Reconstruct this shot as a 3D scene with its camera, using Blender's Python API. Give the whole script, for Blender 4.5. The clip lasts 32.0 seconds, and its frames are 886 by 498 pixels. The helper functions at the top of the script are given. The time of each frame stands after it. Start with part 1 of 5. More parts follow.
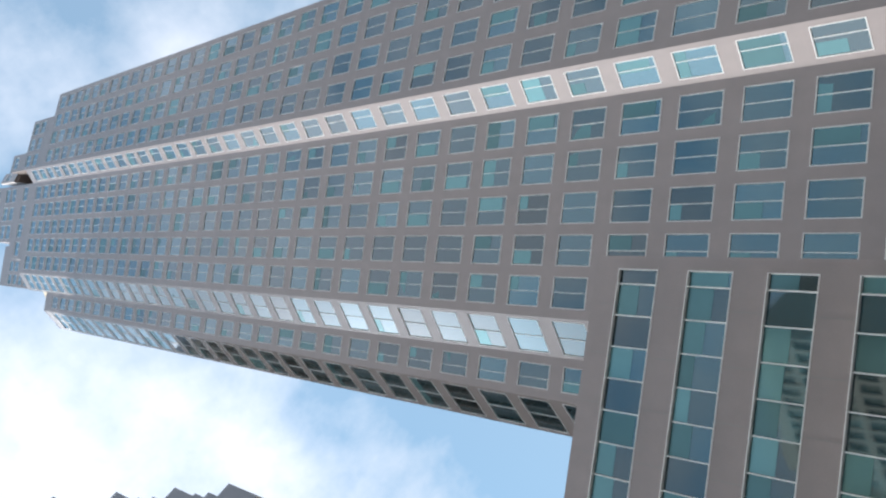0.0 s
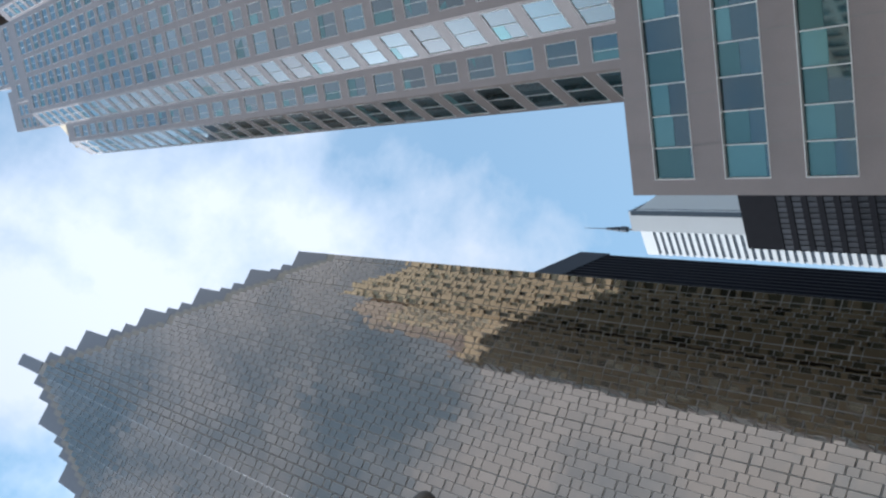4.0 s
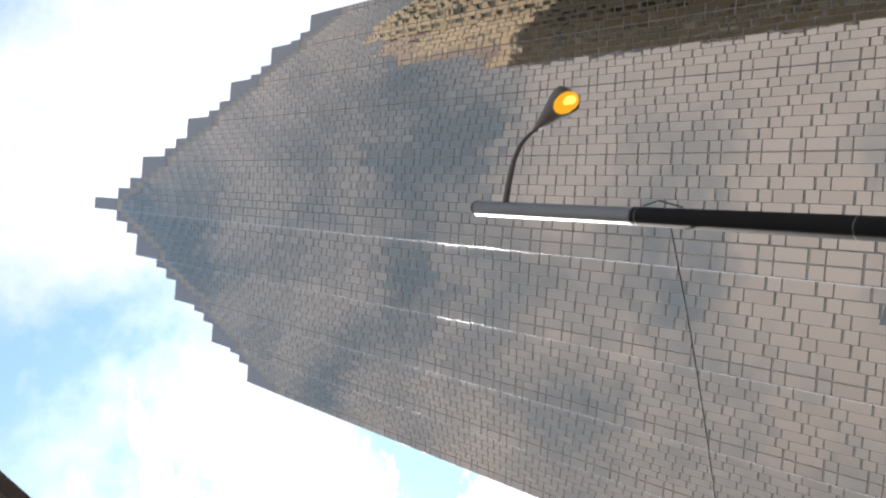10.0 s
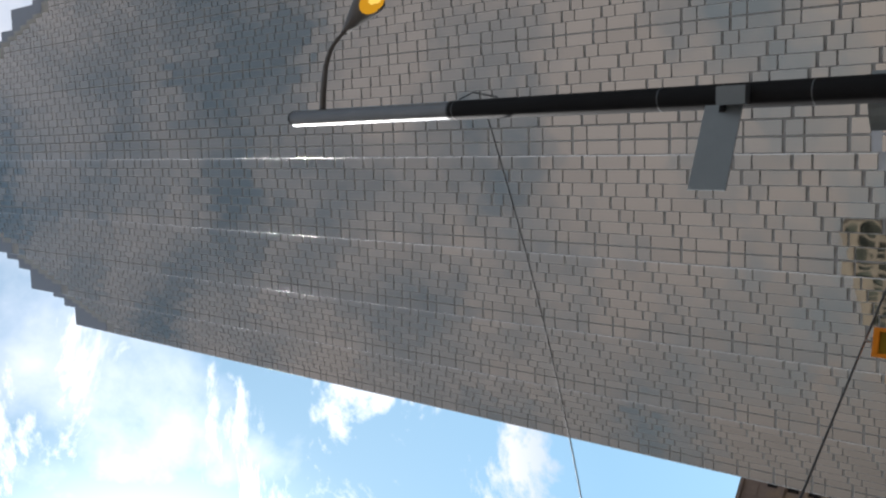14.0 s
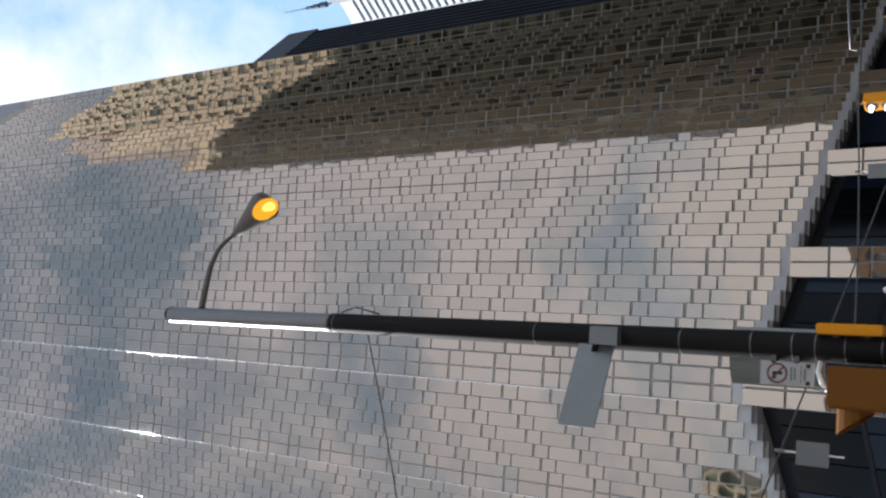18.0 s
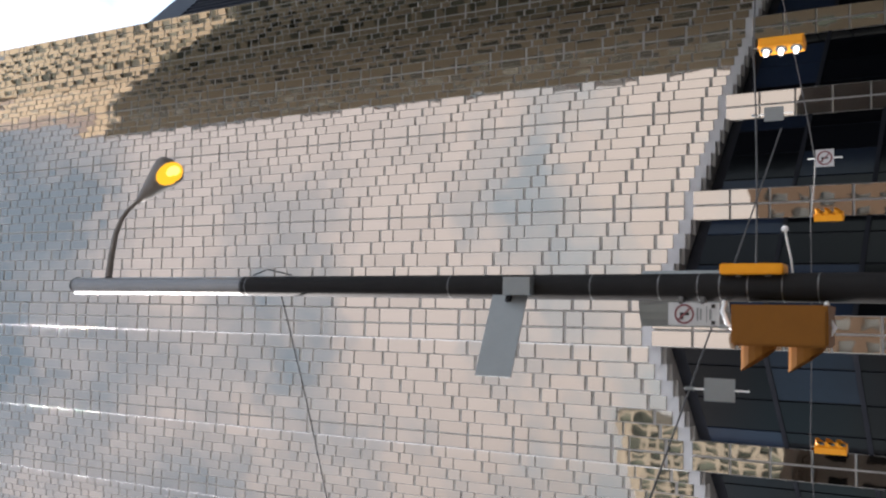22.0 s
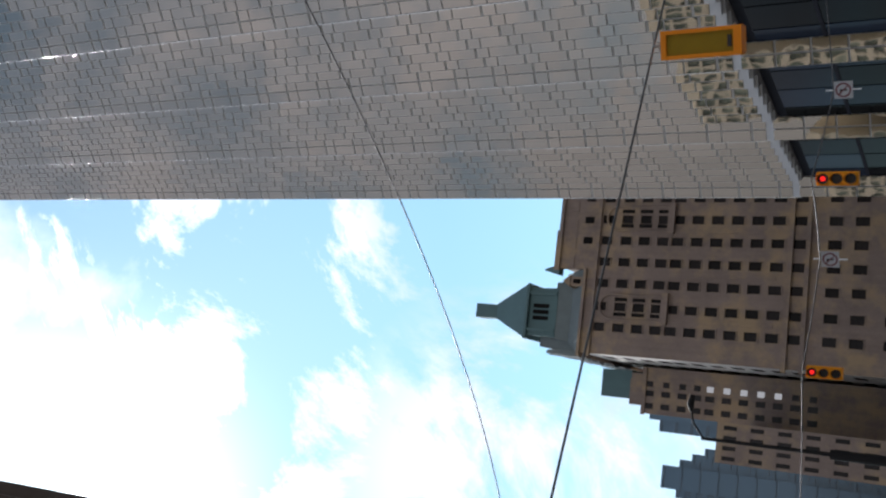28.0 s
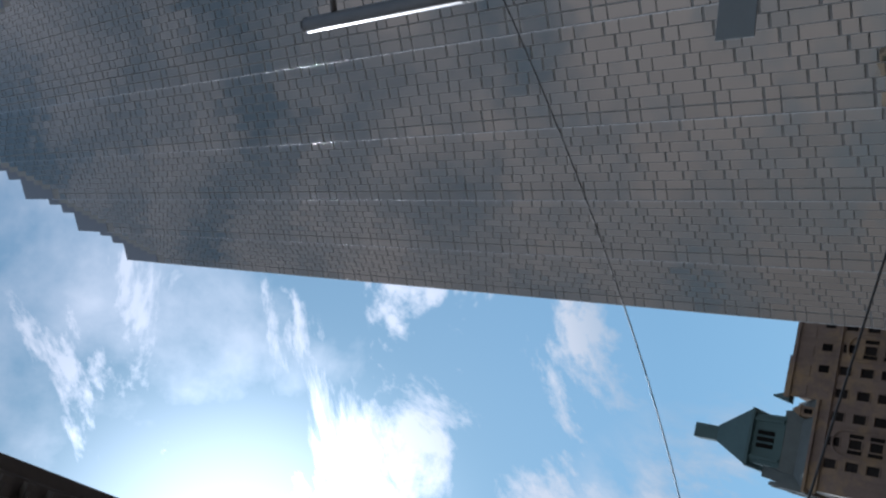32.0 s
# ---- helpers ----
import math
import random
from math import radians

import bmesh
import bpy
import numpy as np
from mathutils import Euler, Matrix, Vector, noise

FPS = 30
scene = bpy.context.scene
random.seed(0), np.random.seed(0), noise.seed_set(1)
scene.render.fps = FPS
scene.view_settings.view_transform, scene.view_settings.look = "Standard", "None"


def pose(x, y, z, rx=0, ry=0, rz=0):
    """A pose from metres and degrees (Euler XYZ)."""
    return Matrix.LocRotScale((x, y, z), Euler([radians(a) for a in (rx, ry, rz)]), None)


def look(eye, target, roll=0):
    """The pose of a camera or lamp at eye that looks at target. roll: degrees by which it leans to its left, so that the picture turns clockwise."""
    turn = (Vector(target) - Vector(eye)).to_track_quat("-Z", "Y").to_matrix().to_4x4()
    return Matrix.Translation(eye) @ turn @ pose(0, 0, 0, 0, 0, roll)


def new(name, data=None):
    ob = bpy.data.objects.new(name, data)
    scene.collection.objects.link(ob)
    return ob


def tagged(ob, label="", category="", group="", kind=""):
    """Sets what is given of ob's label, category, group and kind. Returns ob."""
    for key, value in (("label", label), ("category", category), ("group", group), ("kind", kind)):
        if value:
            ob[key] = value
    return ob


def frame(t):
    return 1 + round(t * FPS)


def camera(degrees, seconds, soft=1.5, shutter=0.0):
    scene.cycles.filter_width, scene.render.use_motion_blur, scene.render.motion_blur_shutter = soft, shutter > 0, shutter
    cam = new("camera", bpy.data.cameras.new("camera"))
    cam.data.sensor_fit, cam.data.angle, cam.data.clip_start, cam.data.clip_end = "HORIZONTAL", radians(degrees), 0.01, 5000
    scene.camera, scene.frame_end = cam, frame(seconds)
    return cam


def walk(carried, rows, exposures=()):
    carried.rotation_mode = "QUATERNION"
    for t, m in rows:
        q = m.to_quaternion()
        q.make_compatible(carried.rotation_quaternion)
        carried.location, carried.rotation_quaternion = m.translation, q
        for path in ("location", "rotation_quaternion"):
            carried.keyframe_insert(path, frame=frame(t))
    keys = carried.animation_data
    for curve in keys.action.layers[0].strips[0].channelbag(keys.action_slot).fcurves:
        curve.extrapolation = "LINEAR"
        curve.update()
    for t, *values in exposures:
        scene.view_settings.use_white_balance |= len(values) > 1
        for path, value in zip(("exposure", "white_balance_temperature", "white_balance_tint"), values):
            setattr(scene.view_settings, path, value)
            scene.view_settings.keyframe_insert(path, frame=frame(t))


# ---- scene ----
cam = camera(48.64, 32.0, 2.3)
# eye height about 1.65 m; metres and degrees
PATH = [
    (0.0, 3.079, 0.725, 1.225, 179.556, 38.975, 39.021),
    (0.5, 3.101, 0.721, 1.225, -179.988, 38.226, 39.563),
    (1.0, 3.171, 0.764, 1.225, 179.956, 36.964, 40.708),
    (1.5, 3.158, 0.816, 1.224, 179.154, 36.643, 42.242),
    (2.0, 3.036, 0.866, 1.222, 179.068, 36.796, 45.888),
    (2.5, 2.678, 0.800, 1.219, 178.937, 37.492, 50.189),
    (3.0, 2.287, 0.559, 1.220, 178.319, 37.082, 52.420),
    (3.5, 2.000, 0.550, 1.250, 177.416, 37.813, 56.512),
    (5.5, 0.900, 0.400, 1.550, 175.928, 36.968, 64.906),
    (6.0, 0.004, 0.010, 1.694, 176.256, 39.281, 65.610),
    (6.5, 0.320, 0.479, 3.314, 177.175, 41.411, 71.207),
    (7.0, 0.196, 0.663, 3.613, 176.898, 40.872, 73.262),
    (7.5, 0.110, 0.736, 3.707, 175.543, 38.882, 73.271),
    (8.0, 0.168, 0.636, 3.577, 177.445, 36.516, 74.671),
    (8.5, 0.115, 0.726, 3.673, 175.095, 38.814, 75.252),
    (9.0, 0.067, 0.384, 2.797, 175.547, 37.231, 77.778),
    (9.5, 0.000, 0.000, 1.650, 175.581, 36.407, 80.351),
    (10.0, 0.000, 0.000, 1.650, 175.346, 36.603, 83.368),
    (10.5, 0.000, 0.000, 1.650, 174.527, 39.420, 86.199),
    (11.0, 0.000, 0.000, 1.650, 173.308, 42.069, 89.316),
    (11.5, 0.000, 0.000, 1.650, 172.389, 42.463, 92.192),
    (12.0, 0.000, 0.000, 1.650, 172.005, 43.654, 95.668),
    (12.5, 0.000, 0.000, 1.650, 172.305, 44.207, 95.907),
    (13.0, 0.000, 0.000, 1.650, 173.887, 45.146, 95.114),
    (13.5, 0.000, 0.000, 1.650, 174.124, 46.185, 93.169),
    (14.0, 0.000, 0.000, 1.650, 175.173, 47.131, 91.346),
    (14.5, 0.000, 0.000, 1.650, 175.381, 47.527, 90.272),
    (16.5, 0.000, 0.000, 1.650, 176.725, 50.088, 86.112),
    (17.0, 0.000, 0.000, 1.650, 178.069, 50.843, 84.596),
    (17.5, 0.000, 0.000, 1.650, 178.814, 51.607, 82.966),
    (18.0, 0.000, 0.000, 1.650, -179.384, 54.040, 82.051),
    (18.5, 0.000, 0.000, 1.650, -179.304, 55.010, 79.480),
    (19.0, 0.000, 0.000, 1.650, -178.627, 55.524, 78.490),
    (19.5, 0.000, 0.000, 1.650, -179.533, 55.654, 75.684),
    (20.0, 0.000, 0.000, 1.650, 179.770, 56.050, 75.672),
    (20.5, 0.000, 0.000, 1.650, -178.345, 56.479, 78.482),
    (21.0, 0.000, 0.000, 1.650, -177.006, 56.788, 80.592),
    (21.5, 0.000, 0.000, 1.650, -177.599, 57.909, 82.473),
    (22.0, 0.000, 0.000, 1.650, -178.051, 59.133, 86.708),
    (22.5, 0.000, 0.000, 1.650, -177.341, 58.901, 90.548),
    (23.0, 0.000, 0.000, 1.650, -178.457, 57.602, 91.756),
    (23.5, 0.000, 0.000, 1.650, -179.382, 56.953, 92.716),
    (24.0, 0.000, 0.000, 1.650, 179.851, 56.458, 93.228),
    (24.5, 0.000, 0.000, 1.650, 179.198, 56.657, 94.813),
    (25.0, 0.000, 0.000, 1.650, 178.536, 57.583, 97.674),
    (25.5, 0.000, 0.000, 1.650, -179.603, 58.225, 101.253),
    (26.0, 0.000, 0.000, 1.650, 178.574, 59.316, 103.614),
    (26.5, 0.000, 0.000, 1.650, 177.622, 60.224, 105.202),
    (28.5, 0.000, 0.000, 1.650, 177.121, 58.392, 111.380),
    (29.0, 0.000, 0.000, 1.650, 176.799, 58.430, 111.539),
    (29.5, 0.000, 0.000, 1.650, 176.498, 56.783, 112.303),
    (30.0, 0.000, 0.000, 1.650, 177.164, 55.656, 112.723),
    (30.5, 0.000, 0.000, 1.650, 177.191, 54.277, 111.594),
    (31.0, 0.000, 0.000, 1.650, 177.610, 51.232, 108.845),
    (31.5, 0.000, 0.000, 1.650, 177.540, 48.832, 105.751),
    (32.0, 0.000, 0.000, 1.650, 177.008, 45.391, 102.776),
]
# seconds, stops, white balance
EXPOSURES = [(0.0, 0.68, 5900, 11), (2.3, 0.68, 5850, 11), (3.5, 0.51, 5650, 11), (6.0, 0.68, 5650, 12), (9.0, 0.83, 6200, 14), (10.0, 0.93, 6250, 15),
             (11.0, 0.78, 6300, 15), (11.5, 0.33, 6200, 13), (12.0, 0.03, 5800, 13), (13.0, -0.27, 5650, 13), (14.0, 0.23, 5950, 13), (14.5, 0.33, 5950, 13),
             (16.5, 0.73, 5900, 14), (18.0, 0.93, 5900, 15), (19.5, 1.18, 5700, 13), (22.0, 1.53, 6150, 17), (23.0, 1.48, 6150, 17), (24.0, 1.19, 5950, 15),
             (26.5, 1.25, 6100, 15), (28.5, 0.13, 5650, 13), (30.0, -0.17, 5500, 12), (32.0, -0.42, 5350, 12)]
walk(cam, [(t, pose(*p)) for t, *p in PATH], EXPOSURES)

# ---- light ----
SUN_AZ, SUN_EL = -52.5, 51.4          # clockwise from +y, above the horizon
sun_way = Vector((math.sin(radians(SUN_AZ)) * math.cos(radians(SUN_EL)),
                  math.cos(radians(SUN_AZ)) * math.cos(radians(SUN_EL)), math.sin(radians(SUN_EL))))
sun = new("sun", bpy.data.lights.new("sun", "SUN"))
sun.data.energy, sun.data.angle, sun.data.color = 5.0, radians(0.55), (1.0, 0.93, 0.82)
sun.matrix_world = look(tuple(sun_way * 400), (0, 0, 0))


class Net:
    """A short way to write node trees."""

    def __init__(self, tree):
        self.tree = tree
        tree.nodes.clear()

    def add(self, kind, inputs=None, **props):
        n = self.tree.nodes.new(kind)
        for k, v in props.items():
            setattr(n, k, v)
        for k, v in (inputs or {}).items():
            if isinstance(v, bpy.types.NodeSocket):
                self.tree.links.new(v, n.inputs[k])
            else:
                n.inputs[k].default_value = v
        return n

    def ramp(self, fac, stops):
        n = self.add("ShaderNodeValToRGB", {"Fac": fac})
        e = n.color_ramp.elements
        while len(e) < len(stops):
            e.new(0.5)
        for el, (p, c) in zip(e, stops):
            el.position = p
            el.color = c if len(c) == 4 else (*c, 1)
        return n.outputs["Color"]

    def mix(self, fac, a, b, blend="MIX"):
        n = self.add("ShaderNodeMix", {"Factor": fac, "A": a, "B": b} if False else None, data_type="RGBA", blend_type=blend)
        for i, v in ((0, fac), (6, a), (7, b)):
            if isinstance(v, bpy.types.NodeSocket):
                self.tree.links.new(v, n.inputs[i])
            else:
                n.inputs[i].default_value = v if i == 0 or len(v) == 4 else (*v, 1)
        return n.outputs[2]

    def math(self, op, a, b=0.0, clamp=False):
        n = self.add("ShaderNodeMath", {0: a, 1: b}, operation=op)
        n.use_clamp = clamp
        return n.outputs[0]


world = bpy.data.worlds.new("sky")
scene.world = world
world.use_nodes = True
w = Net(world.node_tree)
sky = w.add("ShaderNodeTexSky", sky_type="NISHITA")
sky.sun_disc = False
sky.sun_elevation, sky.sun_rotation = radians(SUN_EL), radians(SUN_AZ)
sky.air_density, sky.dust_density, sky.ozone_density = 1.0, 0.25, 1.5
tc = w.add("ShaderNodeTexCoord")
mp = w.add("ShaderNodeMapping", {"Vector": tc.outputs["Generated"], "Location": (3.1, 1.7, 0.4), "Scale": (1.0, 1.0, 1.7)})
n1 = w.add("ShaderNodeTexNoise", {"Vector": mp.outputs["Vector"], "Scale": 2.6, "Detail": 9.0, "Roughness": 0.56, "Distortion": 0.25})
n2 = w.add("ShaderNodeTexNoise", {"Vector": mp.outputs["Vector"], "Scale": 9.0, "Detail": 6.0, "Roughness": 0.6})
cl = w.math("ADD", n1.outputs["Fac"], w.math("MULTIPLY", w.math("SUBTRACT", n2.outputs["Fac"], 0.5), 0.22))
# the cloud cover thins towards the east and thickens behind the corner, with a bank over the street
sd = w.add("ShaderNodeVectorMath", {0: tc.outputs["Generated"], 1: (-0.13, -0.02, 0.0)}, operation="DOT_PRODUCT")
sk = w.add("ShaderNodeSeparateXYZ", {"Vector": tc.outputs["Generated"]})
south = w.math("MULTIPLY", w.math("MAXIMUM", w.math("MULTIPLY", sk.outputs["Y"], -1.0), 0.0), 0.06)
bd = w.add("ShaderNodeVectorMath", {0: tc.outputs["Generated"], 1: (0.187, 0.367, 0.911)}, operation="DOT_PRODUCT")
bank = w.math("DIVIDE", w.math("SUBTRACT", bd.outputs["Value"], 0.968), 0.026, True)
cl2 = w.math("ADD", w.math("ADD", w.math("ADD", cl, sd.outputs["Value"]), w.math("MULTIPLY", south, 0.35)), w.math("MULTIPLY", bank, 0.17))
# broken cloud behind the corner, with blue gaps between
n4 = w.add("ShaderNodeTexNoise", {"Vector": mp.outputs["Vector"], "Scale": 9.5, "Detail": 3.0, "Roughness": 0.5, "Distortion": 0.4})
broken = w.math("MULTIPLY", w.math("SUBTRACT", n4.outputs["Fac"], 0.5), w.math("MULTIPLY", south, 6.8))
gap = w.math("MULTIPLY", w.math("MULTIPLY", w.math("MAXIMUM", w.math("MULTIPLY", sk.outputs["Y"], -1.0), 0.0), w.math("SUBTRACT", sk.outputs["Z"], 0.60)), -0.42)
sw = w.math("MULTIPLY", w.math("MAXIMUM", w.math("MULTIPLY", sk.outputs["Y"], -1.0), 0.0), w.math("MAXIMUM", w.math("MULTIPLY", sk.outputs["X"], -1.0), 0.0))
high = w.math("MULTIPLY", sw, w.math("MULTIPLY", w.math("MAXIMUM", w.math("SUBTRACT", sk.outputs["Z"], 0.55), 0.0), 1.8))
dull = w.math("MULTIPLY", sw, w.math("MULTIPLY", w.math("SUBTRACT", 1.0, sk.outputs["Z"]), 2.7))
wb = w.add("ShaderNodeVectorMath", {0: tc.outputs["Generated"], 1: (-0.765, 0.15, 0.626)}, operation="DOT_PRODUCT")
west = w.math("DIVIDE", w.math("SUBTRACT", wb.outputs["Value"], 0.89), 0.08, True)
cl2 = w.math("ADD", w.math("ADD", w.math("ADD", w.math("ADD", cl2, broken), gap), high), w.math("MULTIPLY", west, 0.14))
# clearer sky over the street to the north-west and in the north-east
for at, wide, much in (((-0.372, 0.623, 0.688), 0.93, 0.15), ((0.36, 0.62, 0.697), 0.955, 0.055), ((-0.56, 0.735, 0.38), 0.94, 0.10)):
    cd_ = w.add("ShaderNodeVectorMath", {0: tc.outputs["Generated"], 1: at}, operation="DOT_PRODUCT")
    clear = w.math("DIVIDE", w.math("SUBTRACT", cd_.outputs["Value"], wide), (1.0 - wide) * 0.75, True)
    cl2 = w.math("SUBTRACT", cl2, w.math("MULTIPLY", clear, much))
fac = w.ramp(cl2, [(0.43, (0, 0, 0)), (0.63, (1, 1, 1))])
# torn wisps of cloud drifting over the street to the north-west
mw = w.add("ShaderNodeMapping", {"Vector": tc.outputs["Generated"], "Location": (0.35, 0.2, 0.9), "Rotation": (0.3, 0.5, 0.8), "Scale": (1.0, 2.3, 1.3)})
n3 = w.add("ShaderNodeTexNoise", {"Vector": mw.outputs["Vector"], "Scale": 3.4, "Detail": 10.0, "Roughness": 0.66, "Distortion": 0.5})
wd_ = w.add("ShaderNodeVectorMath", {0: tc.outputs["Generated"], 1: (-0.318, 0.530, 0.786)}, operation="DOT_PRODUCT")
wm_ = w.math("DIVIDE", w.math("SUBTRACT", wd_.outputs["Value"], 0.93), 0.06, True)
strip = w.math("MAXIMUM", w.math("SUBTRACT", 1.0, w.math("DIVIDE", w.math("ABSOLUTE", w.math("SUBTRACT", sk.outputs["Z"], 0.735)), 0.09)), 0.0)
wisp = w.math("MULTIPLY", w.ramp(w.math("ADD", n3.outputs["Fac"], w.math("SUBTRACT", w.math("MULTIPLY", strip, 0.12), 0.045)), [(0.485, (0, 0, 0)), (0.56, (1, 1, 1))]), w.math("MINIMUM", w.math("MULTIPLY", wm_, 2.0), 1.0))
# streaks of cloud low over the street
wl_ = w.add("ShaderNodeVectorMath", {0: tc.outputs["Generated"], 1: (-0.58, 0.715, 0.39)}, operation="DOT_PRODUCT")
streaks = w.math("MULTIPLY", w.ramp(n3.outputs["Fac"], [(0.44, (0, 0, 0)), (0.56, (1, 1, 1))]), w.math("MULTIPLY", w.math("DIVIDE", w.math("SUBTRACT", wl_.outputs["Value"], 0.968), 0.02, True), 0.9))
fac = w.math("MAXIMUM", w.math("MAXIMUM", fac, wisp), streaks)
blue = w.mix(1.0, sky.outputs["Color"], (0.262, 0.320, 0.252), "MULTIPLY")
low = w.math("POWER", w.math("SUBTRACT", 1.0, w.math("MAXIMUM", sk.outputs["Z"], 0.0)), 3.0)
haze = w.math("ADD", w.math("ADD", w.math("ADD", 0.07, w.math("MULTIPLY", w.math("MAXIMUM", sk.outputs["X"], 0.0), 0.35)), w.math("MULTIPLY", south, 4.3)), w.math("ADD", w.math("MULTIPLY", bank, 0.05), w.math("MULTIPLY", low, 0.5)))
fac = w.math("ADD", haze, w.math("MULTIPLY", fac, w.math("SUBTRACT", 1.0, haze)))
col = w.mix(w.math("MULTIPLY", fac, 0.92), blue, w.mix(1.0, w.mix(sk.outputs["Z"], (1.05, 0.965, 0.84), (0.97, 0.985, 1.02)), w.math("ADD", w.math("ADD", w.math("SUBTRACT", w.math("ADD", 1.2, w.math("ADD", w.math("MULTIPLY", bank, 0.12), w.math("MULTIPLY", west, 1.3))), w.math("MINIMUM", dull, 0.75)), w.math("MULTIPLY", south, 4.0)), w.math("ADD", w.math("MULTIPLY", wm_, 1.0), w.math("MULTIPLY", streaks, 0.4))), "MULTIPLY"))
# the veil of cloud before the sun, a few degrees wide
DISC = (math.sin(radians(-49.0)) * math.cos(radians(SUN_EL)), math.cos(radians(-49.0)) * math.cos(radians(SUN_EL)), math.sin(radians(SUN_EL)))
ds = w.add("ShaderNodeVectorMath", {0: tc.outputs["Generated"], 1: DISC}, operation="DOT_PRODUCT")
aur = w.math("POWER", w.math("DIVIDE", w.math("SUBTRACT", ds.outputs["Value"], 0.955), 0.045, True), 3.4)
veil = w.math("MULTIPLY", aur, w.math("ADD", 0.45, w.math("MULTIPLY", fac, 1.2)))
col = w.mix(1.0, col, w.mix(1.0, (4.5, 4.4, 4.2), veil, "MULTIPLY"), "ADD")
bg = w.add("ShaderNodeBackground", {"Color": col, "Strength": 0.56})
w.tree.links.new(bg.outputs["Background"], w.add("ShaderNodeOutputWorld").inputs["Surface"])


# ---- materials ----
def material(name, base, rough=0.6, metal=0.0, vary=0.12, scale=1.5, fine=18.0, bump=0.0, bump_scale=30.0, per=0.0, spec=0.5, streak=0.0, island=False, wave=0.0, wave_scale=0.5, patch=None, coat=0.0):
    """A surface with variation at two scales, per piece, and fine relief."""
    m = bpy.data.materials.new(name)
    m.use_nodes = True
    n = Net(m.node_tree)
    tc = n.add("ShaderNodeTexCoord")
    geo = n.add("ShaderNodeNewGeometry")
    pos = geo.outputs["Position"]
    a = n.add("ShaderNodeTexNoise", {"Vector": pos, "Scale": scale, "Detail": 5.0, "Roughness": 0.6})
    b = n.add("ShaderNodeTexNoise", {"Vector": pos, "Scale": fine, "Detail": 3.0, "Roughness": 0.6})
    v = n.math("ADD", n.math("MULTIPLY", n.math("SUBTRACT", a.outputs["Fac"], 0.5), 2.2 * vary),
               n.math("MULTIPLY", n.math("SUBTRACT", b.outputs["Fac"], 0.5), 1.3 * vary))
    if streak:
        st = n.add("ShaderNodeMapping", {"Vector": pos, "Scale": (1.6, 1.6, 0.05)})
        s = n.add("ShaderNodeTexNoise", {"Vector": st.outputs["Vector"], "Scale": 1.0, "Detail": 4.0})
        v = n.math("ADD", v, n.math("MULTIPLY", n.math("SUBTRACT", s.outputs["Fac"], 0.5), 2.0 * streak))
    if per:
        rnd = geo.outputs["Random Per Island"] if island else n.add("ShaderNodeObjectInfo").outputs["Random"]
        v = n.math("ADD", v, n.math("MULTIPLY", n.math("SUBTRACT", rnd, 0.5), 2.0 * per))
    k = n.math("ADD", v, 1.0)
    comb = n.add("ShaderNodeCombineColor", {"Red": k, "Green": k, "Blue": k})
    color = n.mix(1.0, (*base, 1), comb.outputs["Color"], "MULTIPLY")
    if patch:
        pt = n.add("ShaderNodeTexNoise", {"Vector": pos, "Scale": 0.13, "Detail": 5.0, "Roughness": 0.7})
        color = n.mix(n.ramp(pt.outputs["Fac"], [(0.47, (0, 0, 0)), (0.63, (0.8, 0.8, 0.8))]), color, patch)
    r = n.math("ADD", rough, n.math("MULTIPLY", n.math("SUBTRACT", b.outputs["Fac"], 0.5), 0.25 * rough), True)
    p = n.add("ShaderNodeBsdfPrincipled", {"Base Color": color, "Roughness": r, "Metallic": metal, "Specular IOR Level": spec, "Coat Weight": 1.0 if coat else 0.0, "Coat IOR": coat or 1.5, "Coat Roughness": 0.03})
    if bump:
        h = n.add("ShaderNodeTexNoise", {"Vector": pos, "Scale": bump_scale, "Detail": 4.0})
        bp = n.add("ShaderNodeBump", {"Strength": bump, "Distance": 0.02, "Height": h.outputs["Fac"]})
        n.tree.links.new(bp.outputs["Normal"], p.inputs["Normal"])
    elif wave:
        h = n.add("ShaderNodeTexNoise", {"Vector": pos, "Scale": wave_scale, "Detail": 1.5})
        bp = n.add("ShaderNodeBump", {"Strength": wave, "Distance": 0.05, "Height": h.outputs["Fac"]})
        n.tree.links.new(bp.outputs["Normal"], p.inputs["Normal"])
    n.tree.links.new(p.outputs["BSDF"], n.add("ShaderNodeOutputMaterial").inputs["Surface"])
    return m


def glow(name, color, strength):
    m = bpy.data.materials.new(name)
    m.use_nodes = True
    n = Net(m.node_tree)
    e = n.add("ShaderNodeEmission", {"Color": (*color, 1), "Strength": strength})
    n.tree.links.new(e.outputs["Emission"], n.add("ShaderNodeOutputMaterial").inputs["Surface"])
    return m


GOLD = material("gold_coated_glass", (0.285, 0.250, 0.215), 0.025, 1.0, 0.04, 0.4, 6.0, per=0.05, wave=0.18, wave_scale=0.5)
GOLD_FAR = material("gold_coated_glass_field", (0.285, 0.250, 0.215), 0.025, 1.0, 0.04, 0.4, 6.0, per=0.05, island=True, wave=0.16, wave_scale=0.45)
JOINT = material("anodised_joint", (0.33, 0.32, 0.305), 0.6, 0.0, 0.10, 0.8, 12.0)
SOFFIT = material("grey_soffit_metal", (0.20, 0.19, 0.18), 0.6, 0.0, 0.10, 0.8, 12.0)
FASCIA = material("roof_fascia_metal", (0.21, 0.21, 0.22), 0.4, 0.7, 0.06, 0.6, 8.0)
